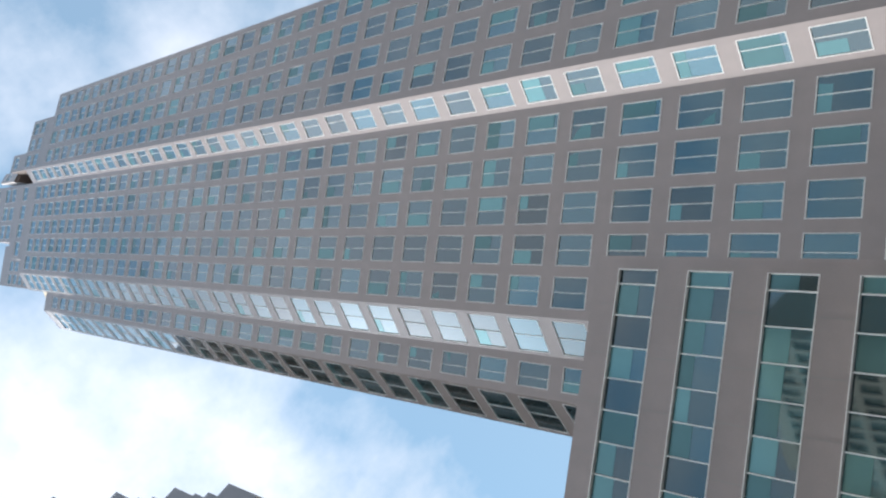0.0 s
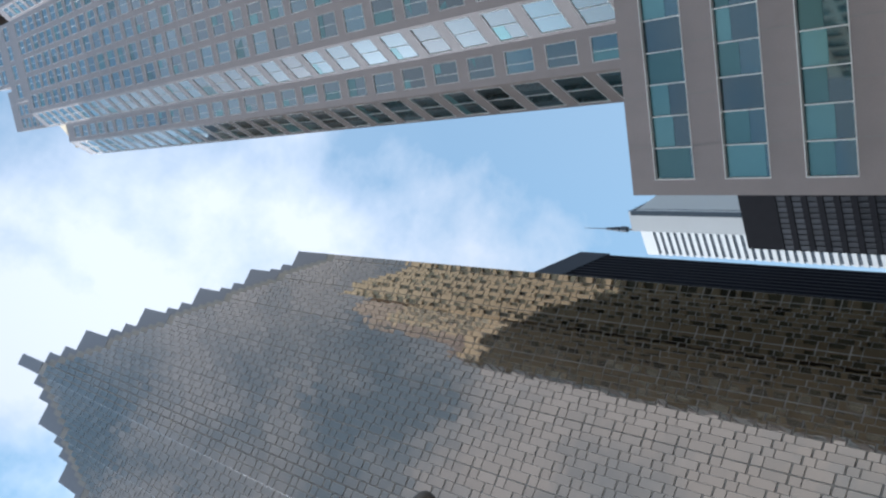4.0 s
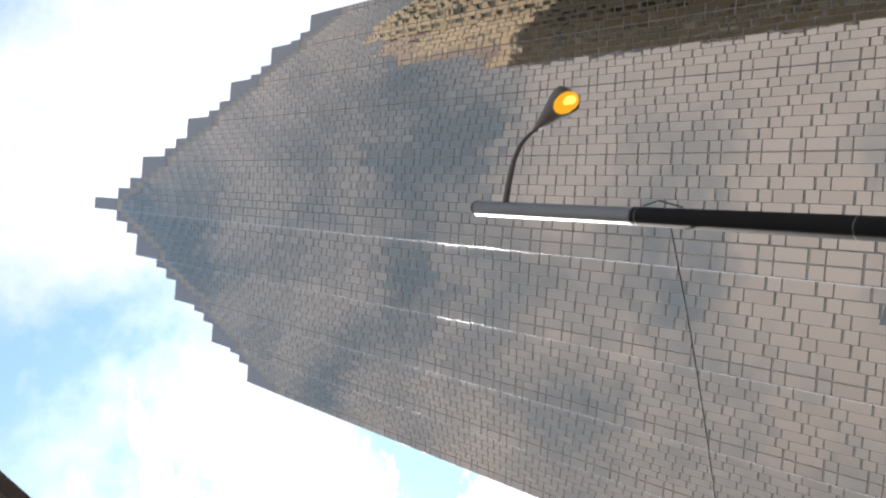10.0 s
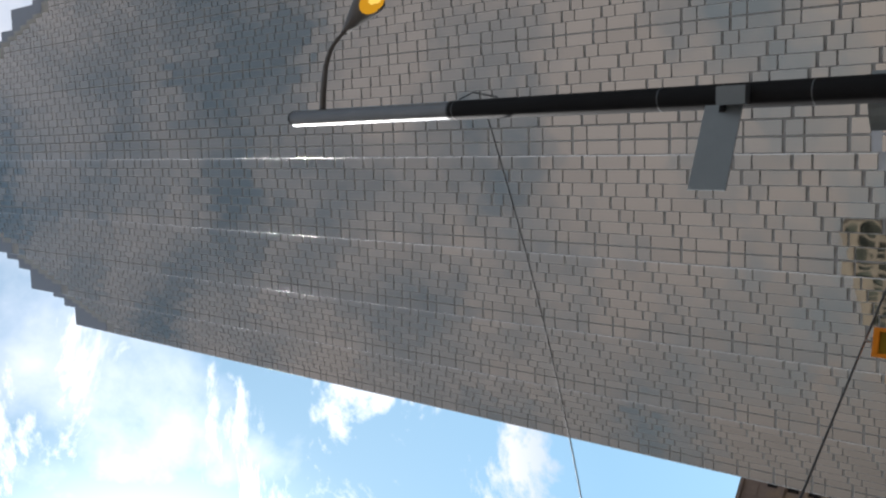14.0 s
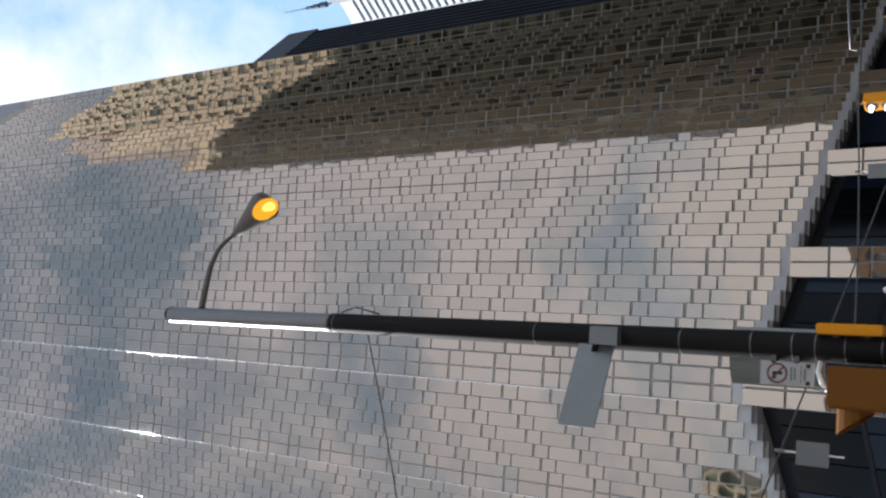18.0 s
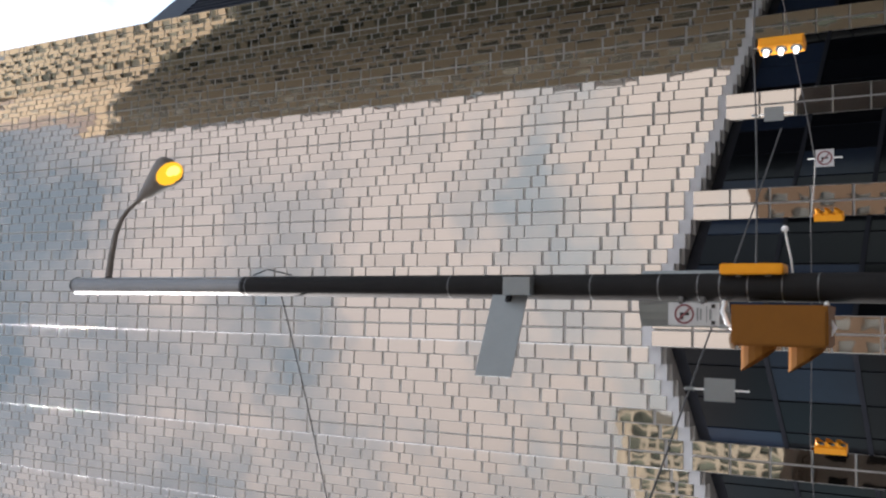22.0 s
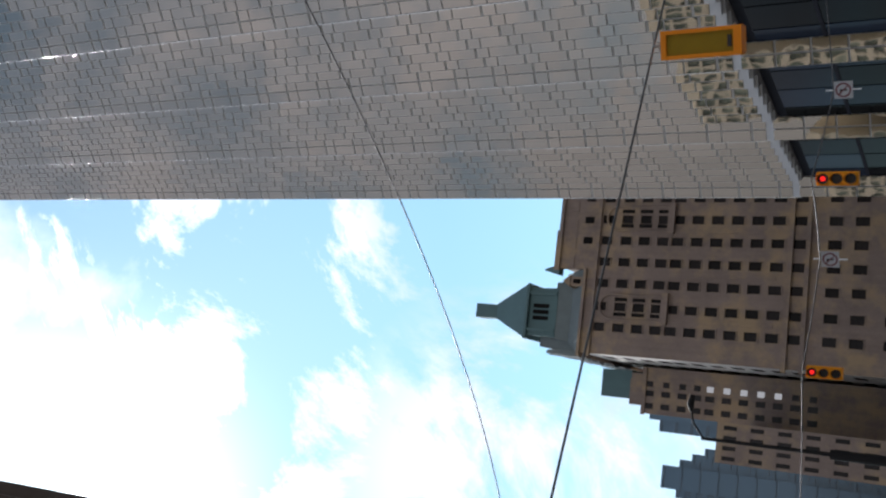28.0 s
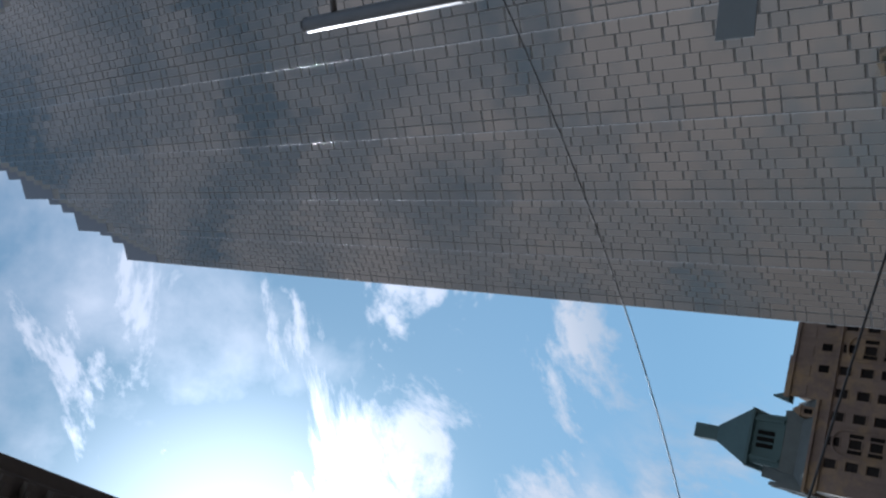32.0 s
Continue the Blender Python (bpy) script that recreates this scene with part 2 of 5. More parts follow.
STONE = material("pink_granite", (0.262, 0.226, 0.217), 0.24, 0.0, 0.11, 0.7, 25.0, bump=0.06, bump_scale=60.0, streak=0.06, spec=0.6)
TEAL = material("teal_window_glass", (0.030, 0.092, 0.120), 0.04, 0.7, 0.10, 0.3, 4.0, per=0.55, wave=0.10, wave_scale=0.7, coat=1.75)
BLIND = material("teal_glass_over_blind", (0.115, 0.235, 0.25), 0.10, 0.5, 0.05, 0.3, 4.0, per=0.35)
# granite lightened in colour to stand for sun on the crown
LITSTONE = material("sunlit_crown_stone", (0.34, 0.30, 0.275), 0.7, 0.0, 0.12, 0.4, 9.0)
BAND = material("pale_base_band", (0.42, 0.42, 0.43), 0.5, 0.2, 0.06, 0.6, 8.0)
# granite tower's back, paler and warmer to put sunlight into its reflection
BUFF = material("sun_toned_rear_stone", (0.57, 0.49, 0.355), 0.7, 0.0, 0.12, 0.4, 9.0, streak=0.06)
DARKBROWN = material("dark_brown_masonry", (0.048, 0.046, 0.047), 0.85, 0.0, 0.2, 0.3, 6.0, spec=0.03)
GREENPANE = material("grey_green_panes", (0.15, 0.175, 0.145), 0.3, 0.1, 0.2, 0.5, 4.0, per=0.5)
BROWNSTONE = material("brown_sandstone", (0.19, 0.135, 0.095), 0.8, 0.0, 0.16, 0.15, 3.0, streak=0.06)
REARPANE = material("grey_green_rear_pane", (0.23, 0.235, 0.19), 0.14, 0.25, 0.1, per=0.6)
LITPANE = glow("lit_white_room", (1.0, 0.96, 0.90), 0.28)
WHITE = material("white_window_frame", (0.70, 0.70, 0.68), 0.45, 0.0, 0.05)
BLACK = material("black_steel", (0.020, 0.021, 0.026), 0.8, 0.0, 0.12, 0.5, 9.0, spec=0.02)
BLUESTEEL = material("blue_black_steel", (0.028, 0.032, 0.046), 0.55, 0.0, 0.14, 0.12, 2.0, spec=0.08)
BLACKGLASS = material("bronze_black_glass", (0.045, 0.050, 0.060), 0.3, 0.2, 0.06, per=0.35, wave=0.05)
SILVER = material("silver_cladding", (0.44, 0.47, 0.49), 0.5, 0.2, 0.05, 0.05, 0.6)
SLATE = material("dark_band_glass", (0.05, 0.07, 0.09), 0.15, 0.5, 0.08)
BRICK = material("buff_hotel_stone", (0.176, 0.130, 0.107), 0.85, 0.0, 0.34, 0.22, 2.6, bump=0.2, bump_scale=6.0, streak=0.16, patch=(0.30, 0.21, 0.115))
COPPER = material("green_copper_roof", (0.066, 0.115, 0.118), 0.65, 0.1, 0.18, 0.25, 3.0, streak=0.12)
DARKWIN = material("dark_hotel_pane", (0.014, 0.011, 0.011), 0.2, 0.0, 0.15, per=0.5, spec=0.12)
SPANDREL = material("blue_grey_spandrel", (0.038, 0.062, 0.088), 0.4, 0.1, 0.08, 0.1, 1.0)
BLUEGLASS = material("blue_tower_glass", (0.050, 0.092, 0.135), 0.2, 0.15, 0.08, 0.1, 1.0)
LIMESTONE = material("dark_weathered_limestone", (0.25, 0.205, 0.175), 0.8, 0.0, 0.16, 0.5, 8.0, bump=0.2, bump_scale=14.0, streak=0.08)
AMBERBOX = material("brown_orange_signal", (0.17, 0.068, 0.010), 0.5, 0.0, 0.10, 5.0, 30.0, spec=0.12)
BASEGLASS = material("dark_lobby_glass", (0.0035, 0.004, 0.0055), 0.08, 0.0, 0.05, per=0.5, wave=0.06, spec=0.04)
# grey flank stone, its colour lightened for sunlight that the wing blocks
FLANKSTONE = material("sun_lightened_flank_stone", (0.40, 0.38, 0.35), 0.85, 0.0, 0.2, 0.3, 3.0, streak=0.1)
# bluish colour stands in for reflections, oftener in the upper lobby panes
BLUEPANE = material("blue_reflection_glass", (0.012, 0.018, 0.032), 0.10, 0.0, 0.2, 0.4, 3.0, per=0.4, wave=0.06, spec=0.05)
SLATEROOF = material("dark_slate_roof", (0.105, 0.122, 0.12), 0.75, 0.0, 0.25, 0.4, 3.0, streak=0.1)
POLE = material("galvanised_pole", (0.16, 0.157, 0.155), 0.34, 0.5, 0.14, 3.0, 40.0, streak=0.06)
POLE_DARK = material("dark_painted_pole", (0.016, 0.015, 0.015), 0.62, 0.0, 0.2, 3.0, 40.0, spec=0.06)
POLISHED = material("polished_edge_bead", (0.45, 0.43, 0.41), 0.11, 1.0, 0.04)
PALEGLASS = material("pale_blue_panes", (0.55, 0.63, 0.68), 0.1, 0.75, 0.06, 0.2, 2.0, per=0.2)
# matt pale colour stands in for sky reflected in the panes
HAZEPANE = material("sky_toned_panes", (0.15, 0.225, 0.25), 0.35, 0.0, 0.2, 0.2, 2.0, per=0.35)
STEEL = material("stainless_band", (0.13, 0.13, 0.13), 0.5, 1.0, 0.05)
SIGNBACK = material("aluminium_sign_back", (0.19, 0.20, 0.20), 0.5, 0.5, 0.10, 4.0, 30.0)
ORANGE = material("signal_orange_enamel", (0.76, 0.235, 0.010), 0.5, 0.0, 0.08, 4.0, 30.0, spec=0.12)
YELLOW = material("signal_yellow_enamel", (0.72, 0.29, 0.012), 0.5, 0.0, 0.08, 4.0, 30.0, spec=0.12)
OCHRE = material("shaded_signal_back", (0.26, 0.16, 0.010), 0.55, 0.0, 0.10, 5.0, 30.0, spec=0.12)
LENS = material("dark_signal_lens", (0.03, 0.03, 0.03), 0.15, 0.0, 0.05)
WHITEPAINT = material("white_sign_face", (0.78, 0.78, 0.77), 0.5, 0.0, 0.04)
# white sign face greyed, backlit shade put into its colour
SIGNFACE = material("backlit_white_sign_face", (0.40, 0.40, 0.40), 0.6, 0.0, 0.08)
SLIT = material("dark_unlit_opening", (0.012, 0.011, 0.011), 0.9, 0.0, 0.1, spec=0.0)
# ring red darkened in colour for the shade on the signs
REDPAINT = material("shaded_red_sign_ring", (0.14, 0.035, 0.04), 0.5)
BLUEPAINT = material("blue_sign_face", (0.02, 0.10, 0.45), 0.45)
WIRE = material("black_cable", (0.05, 0.05, 0.052), 0.6)
ASPHALT = material("asphalt", (0.05, 0.05, 0.052), 0.9, 0.0, 0.2, 0.3, 20.0, bump=0.3, bump_scale=60.0)
CONCRETE = material("pavement_concrete", (0.30, 0.29, 0.27), 0.85, 0.0, 0.12, 0.8, 20.0, bump=0.2)
SAND = material("sandstone_wall", (0.56, 0.52, 0.43), 0.8, 0.0, 0.14, 0.1, 2.0, streak=0.06)
AMBER = glow("amber_lamp_glow", (1.0, 0.46, 0.02), 0.54)
CORE = glow("pale_amber_core", (1.0, 0.64, 0.11), 0.95)
HEAD = material("bronze_lamp_head", (0.125, 0.108, 0.095), 0.6, 0.1, 0.10, 6.0, 40.0)
REDGLOW = glow("red_signal_glow", (1.0, 0.02, 0.015), 0.9)
PALEGLOW = glow("pale_signal_glow", (1.0, 0.97, 0.85), 1.7)


# ---- mesh helpers ----
def part(name, bm, mat, parent=None, label="", smooth=False):
    me = bpy.data.meshes.new(name)
    bm.to_mesh(me)
    bm.free()
    me.materials.append(mat)
    if smooth:
        for p in me.polygons:
            p.use_smooth = True
    ob = new(name, me)
    ob.parent = parent
    if label:
        tagged(ob, label)
    return ob


def share(name, me, parent, m):
    ob = new(name, me)
    ob.parent = parent
    ob.matrix_basis = m
    return ob


def thing(name, label, category, m=None, group="", kind=""):
    ob = tagged(new(name), label, category, group, kind)
    if m is not None:
        ob.matrix_basis = m
    return ob


def box(bm, x0, x1, y0, y1, z0, z1, m=None):
    v = [bm.verts.new((x, y, z)) for z in (z0, z1) for x, y in ((x0, y0), (x1, y0), (x1, y1), (x0, y1))]
    if m is not None:
        for q in v:
            q.co = m @ q.co
    for f in ((3, 2, 1, 0), (4, 5, 6, 7), (0, 1, 5, 4), (1, 2, 6, 5), (2, 3, 7, 6), (3, 0, 4, 7)):
        bm.faces.new([v[i] for i in f])
    return v


def boxes(*bs, m=None):
    bm = bmesh.new()
    for b in bs:
        box(bm, *b, m=m)
    return bm


def prism(poly, z0, z1):
    """A closed upright prism on a plan given anticlockwise."""
    bm = bmesh.new()
    lo = [bm.verts.new((x, y, z0)) for x, y in poly]
    hi = [bm.verts.new((x, y, z1)) for x, y in poly]
    n = len(poly)
    for i in range(n):
        bm.faces.new((lo[i], lo[(i + 1) % n], hi[(i + 1) % n], hi[i]))
    bm.faces.new(hi)
    bm.faces.new(lo[::-1])
    return bm


def tube(bm, a, b, r0, r1=None, n=12, caps=True):
    """A straight round bar between two points."""
    a, b = Vector(a), Vector(b)
    r1 = r0 if r1 is None else r1
    q = (b - a).to_track_quat("Z", "Y").to_matrix()
    rings = []
    for c, r in ((a, r0), (b, r1)):
        rings.append([bm.verts.new(c + q @ Vector((r * math.cos(2 * math.pi * i / n), r * math.sin(2 * math.pi * i / n), 0))) for i in range(n)])
    for i in range(n):
        bm.faces.new((rings[0][i], rings[0][(i + 1) % n], rings[1][(i + 1) % n], rings[1][i]))
    if caps:
        bm.faces.new([bm.verts.new(v.co) for v in rings[0][::-1]])
        bm.faces.new([bm.verts.new(v.co) for v in rings[1]])


def sweep(bm, pts, radii, n=10):
    """A round bar along a run of points."""
    pts = [Vector(p) for p in pts]
    rings = []
    for i, p in enumerate(pts):
        d = (pts[min(i + 1, len(pts) - 1)] - pts[max(i - 1, 0)]).normalized()
        q = d.to_track_quat("Z", "Y").to_matrix()
        r = radii[i] if isinstance(radii, (list, tuple)) else radii
        rings.append([bm.verts.new(p + q @ Vector((r * math.cos(2 * math.pi * k / n), r * math.sin(2 * math.pi * k / n), 0))) for k in range(n)])
    for a, b in zip(rings, rings[1:]):
        for k in range(n):
            bm.faces.new((a[k], a[(k + 1) % n], b[(k + 1) % n], b[k]))
    bm.faces.new([bm.verts.new(v.co) for v in rings[0][::-1]])
    bm.faces.new([bm.verts.new(v.co) for v in rings[-1]])


def spot(az, el, dist, eye=1.65):
    """The point at a bearing and height angle from the corner, at a level distance."""
    return Vector((dist * math.sin(radians(az)), dist * math.cos(radians(az)), eye + dist * math.tan(radians(el))))


def facing(p, d):
    """A frame at p whose x runs along d (level) and whose y points away from d's left side."""
    d = Vector((d[0], d[1], 0)).normalized()
    return Matrix.Translation(p) @ Matrix((d, Vector((-d.y, d.x, 0)), (0, 0, 1))).transposed().to_4x4()


def holed(xs, zs, hole, depth, m=None, y=0.0):
    """One connected wall sheet on the grid xs, zs, with reveals round the cells for which hole(i, k) is true."""
    bm = bmesh.new()
    seen = {}

    def vert(i, k, back):
        key = (i, k, back)
        if key not in seen:
            p = Vector((xs[i], y + (depth if back else 0.0), zs[k]))
            seen[key] = bm.verts.new(m @ p if m is not None else p)
        return seen[key]

    nx, nz = len(xs) - 1, len(zs) - 1
    cut = [[hole(i, k) for k in range(nz)] for i in range(nx)]
    for i in range(nx):
        for k in range(nz):
            if not cut[i][k]:
                bm.faces.new((vert(i, k, 0), vert(i + 1, k, 0), vert(i + 1, k + 1, 0), vert(i, k + 1, 0)))
                continue
            for (a, b, di, dk) in (((i, k), (i + 1, k), 0, -1), ((i + 1, k), (i + 1, k + 1), 1, 0), ((i + 1, k + 1), (i, k + 1), 0, 1), ((i, k + 1), (i, k), -1, 0)):
                ni, nk = i + di, k + dk
                if 0 <= ni < nx and 0 <= nk < nz and cut[ni][nk]:
                    continue
                bm.faces.new((vert(*a, 0), vert(*a, 1), vert(*b, 1), vert(*b, 0)))
    # the outer edge turns back, so that the sheet has thickness
    loop = [(i, 0) for i in range(nx)] + [(nx, k) for k in range(nz)] + [(i, nz) for i in range(nx, 0, -1)] + [(0, k) for k in range(nz, 0, -1)]
    for a, b in zip(loop, loop[1:] + loop[:1]):
        bm.faces.new((vert(*b, 0), vert(*b, 1), vert(*a, 1), vert(*a, 0)))
    return bm

# ---- ground ----
g = boxes((-2500, 2500, -2500, 2500, -0.6, -0.15))
tagged(part("ground", g, ASPHALT), "dark asphalt roadway reaching to the distance", "road", kind="structure")
pv = boxes((-30, 3.2, -34, 2.6, -0.15, 0.0))
tagged(part("pavement", pv, CONCRETE), "grey concrete corner pavement with a raised kerb", "pavement", kind="structure")
pv = boxes((-60, 75, 46, 49.6, -0.15, 0.0))
tagged(part("pavement", pv, CONCRETE), "grey concrete pavement before the glass tower", "pavement", kind="structure")

# ---- the gold glass tower: a stepped plan, its corner towards the crossing ----
Y0, P, TOP, FOOT, PITCH = 52.76, 7.74, 172.6, 19.8, 3.554
W1 = P / 8
TURN = pose(0, 0, 0, 0, 0, -0.45) @ pose(0, Y0, 0, 0, 0, -0.45) @ pose(0, -Y0, 0)
gold = thing("glass_office_tower", "tall stepped office tower clad in gold-tinted mirror glass panels", "office building", TURN)


def gold_columns(sign, periods):
    """Panel columns of one side: centre x, y and width, from the corner outwards."""
    out = []
    for j in range(periods):
        for i in range(6):
            out.append((sign * (j * P + W1 + (i + 0.5) * W1), Y0 + j * P + (i + 1) * P / 7, W1))
        for s in (-0.5, 0.5):
            out.append((sign * ((j + 1) * P + s * W1), Y0 + (j + 1) * P, W1))
    return out


right_cols = gold_columns(1, 5)
left_cols = gold_columns(-1, 4)
tip_cols = [(-0.5 * W1, Y0, W1), (0.5 * W1, Y0, W1)]
cols = left_cols[::-1] + tip_cols + right_cols


def stepped(cols, back):
    """The plan behind the panel columns, 0.1 m deep to their faces."""
    pts = []
    for x, y, wd in cols:
        pts += [(x - wd / 2, y + back), (x + wd / 2, y + back)]
    clean = [pts[0]]
    for p in pts[1:]:
        if abs(p[0] - clean[-1][0]) > 1e-6 or abs(p[1] - clean[-1][1]) > 1e-6:
            clean.append(p)
    return clean


front = stepped(sorted(cols), 0.055)
body_top = TOP - 10.4
plan = front + [(front[-1][0], 130.0), (front[0][0], 130.0)]
part("core_wall", prism(plan, FOOT, body_top), JOINT, gold, "grey metal frame between the panels")

part("base_band", prism(stepped(sorted(cols), 0.012) + [(front[-1][0], 129.5), (front[0][0], 129.5)], FOOT - 0.3, FOOT + 0.40), BAND, gold, "pale grey metal edge band")

# roof fascia, coarser steps set back from the panels
U = P / 4


def fascia(sign, periods):
    pts = [(sign * W1, Y0)]
    x, y = W1, Y0
    for j in range(periods):
        for dy, dx in ((2, 1), (1, 1), (1, 2)):
            y += dy * U
            pts.append((sign * x, y))
            x += dx * U
            pts.append((sign * x, y))
    return pts


roof_plan = fascia(-1, 4)[::-1] + fascia(1, 5)
part("roof_fascia", prism(roof_plan + [(roof_plan[-1][0], 129.0), (roof_plan[0][0], 129.0)], body_top - 1.0, TOP), FASCIA, gold, "plain grey metal roof screen")


def panel_mesh(wd, ht):
    """A thin mirror panel with a slightly pillowed face; x along the wall, -y outwards."""
    bm = bmesh.new()
    a, b, d = wd / 2, ht / 2, 0.012
    back = [bm.verts.new((x, 0.10, z)) for x, z in ((-a, -b), (a, -b), (a, b), (-a, b))]
    edge = [bm.verts.new((x, 0.0, z)) for x, z in ((-a, -b), (a, -b), (a, b), (-a, b))]
    face = [bm.verts.new((x * 0.985, -d, z * 0.985)) for x, z in ((-a, -b), (a, -b), (a, b), (-a, b))]
    for i in range(4):
        j = (i + 1) % 4
        bm.faces.new((back[i], back[j], edge[j], edge[i]))
        bm.faces.new((edge[i], edge[j], face[j], face[i]))
    bm.faces.new(face)
    me = bpy.data.meshes.new("panel")
    bm.to_mesh(me)
    bm.free()
    me.materials.append(GOLD)
    return me


LONG, SHORT, GAP, SLOT = 2.24, 0.99, 0.21, 0.125
long_me, short_me = panel_mesh(W1 - SLOT, LONG), panel_mesh(W1 - SLOT, SHORT)
rng = random.Random(7)
floors = int((body_top - FOOT - 0.3) / PITCH)
spots = []
for x, y, wd in cols:
    for k in range(floors):
        z = FOOT + 0.45 + k * PITCH
        spots.append((x, y, z + SHORT / 2, SHORT))
        spots.append((x, y, z + SHORT + GAP + LONG / 2, LONG))
near = [s for s in spots if s[2] < FOOT + 7.2 and -19 < s[0] < 22]
near = near[:300]
near_set = set(near)
for x, y, z, h in near:
    m = pose(x, y, z, rng.uniform(-0.32, 0.32), 0, rng.uniform(-0.32, 0.32))
    share("panel", short_me if h == SHORT else long_me, gold, m)
co, fa = [], []
for s in spots:
    if s in near_set:
        continue
    x, y, z, h = s
    a, b = (W1 - SLOT) / 2, h / 2
    tx, tz = math.radians(rng.uniform(-0.32, 0.32)), math.radians(rng.uniform(-0.32, 0.32))
    o = len(co)
    for sx, sz in ((-1, -1), (1, -1), (1, 1), (-1, 1)):
        co.append((x + sx * a, y + 0.10, z + sz * b))
    for sx, sz in ((-1, -1), (1, -1), (1, 1), (-1, 1)):
        co.append((x + sx * a, y + sx * a * tz + sz * b * tx, z + sz * b))
    fa.append((o + 4, o + 5, o + 6, o + 7))
    for i in range(4):
        j = (i + 1) % 4
        fa.append((o + i, o + j, o + 4 + j, o + 4 + i))
me = bpy.data.meshes.new("panel_field")
me.from_pydata(co, [], fa)
me.materials.append(GOLD_FAR)
ob = tagged(new("panel_field", me), kind="stuff")
ob.parent = gold

# polished half-round beads up the edges of the double columns
for k in range(-4, 4):
    bm = bmesh.new()
    x, y = k * P - W1, Y0 + abs(k) * P
    tube(bm, (x, y + 0.02, FOOT), (x, y + 0.02, body_top), 0.045, None, 16)
    part("edge_bead", bm, POLISHED, gold, "polished metal edge bead", True)

# legs under the double columns, and the dark recessed lobby
for k in range(-4, 6):
    x, y = k * P, Y0 + abs(k) * P
    part("pillar_core", boxes((x - W1 + 0.02, x + W1 - 0.02, y + 0.10, y + 2.2, 0, FOOT)), JOINT, gold)
    for s in (-0.5, 0.5):
        for i in range(8):
            share("pillar_panel", long_me, gold, pose(x + s * W1, y, FOOT - 1.25 - i * 2.36, rng.uniform(-0.2, 0.2), 0, rng.uniform(-0.2, 0.2)))
soffit = prism([(p[0], p[1] + 0.15) for p in front] + [(front[-1][0], 130.0), (front[0][0], 130.0)], FOOT - 0.55, FOOT - 0.304)
part("soffit", soffit, SOFFIT, gold)
# the lobby glass follows the two slopes of the plan, about a metre in
for sgn, n in ((1, 5), (-1, 4)):
    for j in range(n):
        a = Vector((sgn * (j * P), Y0 + j * P + 1.0))
        b = Vector((sgn * (j + 1) * P, Y0 + (j + 1) * P + 1.0))
        if sgn < 0:
            a, b = b, a
        fr = facing((a.x, a.y, 0), b - a)
        L = (b - a).length
        part("lobby_wall", boxes((0, L, 0.1, 0.3, 0, FOOT - 0.25), m=fr), BLACK, gold)
        for i in range(4):
            for q in range(4):
                part("lobby_pane", boxes((L * i / 4 + 0.08, L * (i + 1) / 4 - 0.08, 0.02, 0.098, 0.4 + q * 4.6, 4.7 + q * 4.6), m=fr), BLUEPANE if rng.random() < (0.15, 0.15, 0.35, 0.6)[q] else BASEGLASS, gold)
        for q in range(3):
            part("lobby_transom", boxes((0, L, -0.05, 0.02, 4.72 + q * 4.6, 4.98 + q * 4.6), m=fr), BLACK, gold)

# ---- the granite tower ----
S1 = 1.06
granite = thing("granite_tower", "tall stepped office tower of pinkish grey granite with teal windows", "office building")


def at_tower(x, y):
    return Vector((x * S1, y * S1, 0))


def level(h):
    """Height of a storey line; the storeys grow a little lower towards the top."""
    return 1.65 + S1 * float(np.interp(h, (0, 30.5, 60, 80, 100, 120, 153, 190), (6.0, 34.6, 61.1, 78.2, 94.8, 110.7, 135.1, 161.0)))


LEVELS = [level(30.5 + 3.9 * k) for k in range(-7, 41)]
HEIGHTS = [0.705 * (level(34.4 + 3.9 * k) - level(30.5 + 3.9 * k)) for k in range(-7, 41)]
HT = 2.0


def window_mesh(wd, ht, bars, glass):
    """A white frame with cross bars; x along, -y outwards, origin at the sill's left end."""
    f = 0.038
    bs = [(0, wd, 0, 0.10, 0, f), (0, wd, 0, 0.10, ht - f, ht), (0, f, 0, 0.10, f, ht - f), (wd - f, wd, 0, 0.10, f, ht - f)]
    cuts = [f - 0.01] + [wd * q for q in bars] + [wd - f + 0.01]
    bs += [(wd * q - 0.018, wd * q + 0.018, 0.01, 0.09, f, ht - f) for q in bars]
    out = []
    for name, bm, mat in (("window", boxes(*bs), WHITE), ("pane", boxes(*[(a + 0.02, b - 0.02, 0.05, 0.08, f - 0.01, ht - f + 0.01) for a, b in zip(cuts, cuts[1:])]), glass)):
        me = bpy.data.meshes.new(name)
        bm.to_mesh(me)
        bm.free()
        me.materials.append(mat)
        out.append(me)
    return out


WIN_CACHE = {}
BLIND_CACHE = {}


def blind_mesh(wd, drop, side):
    """A lowered blind showing pale through one half, or the whole, of a window."""
    key = (wd, drop, side)
    if key not in BLIND_CACHE:
        x0, x1 = ((0.08, wd - 0.08), (0.08, wd / 2 - 0.04), (wd / 2 + 0.04, wd - 0.08))[side]
        bm = boxes((x0, x1, 0.042, 0.06, HT * (1 - drop), HT - 0.075))
        me = bpy.data.meshes.new("blind")
        bm.to_mesh(me)
        bm.free()
        me.materials.append(BLIND)
        BLIND_CACHE[key] = me
    return BLIND_CACHE[key]



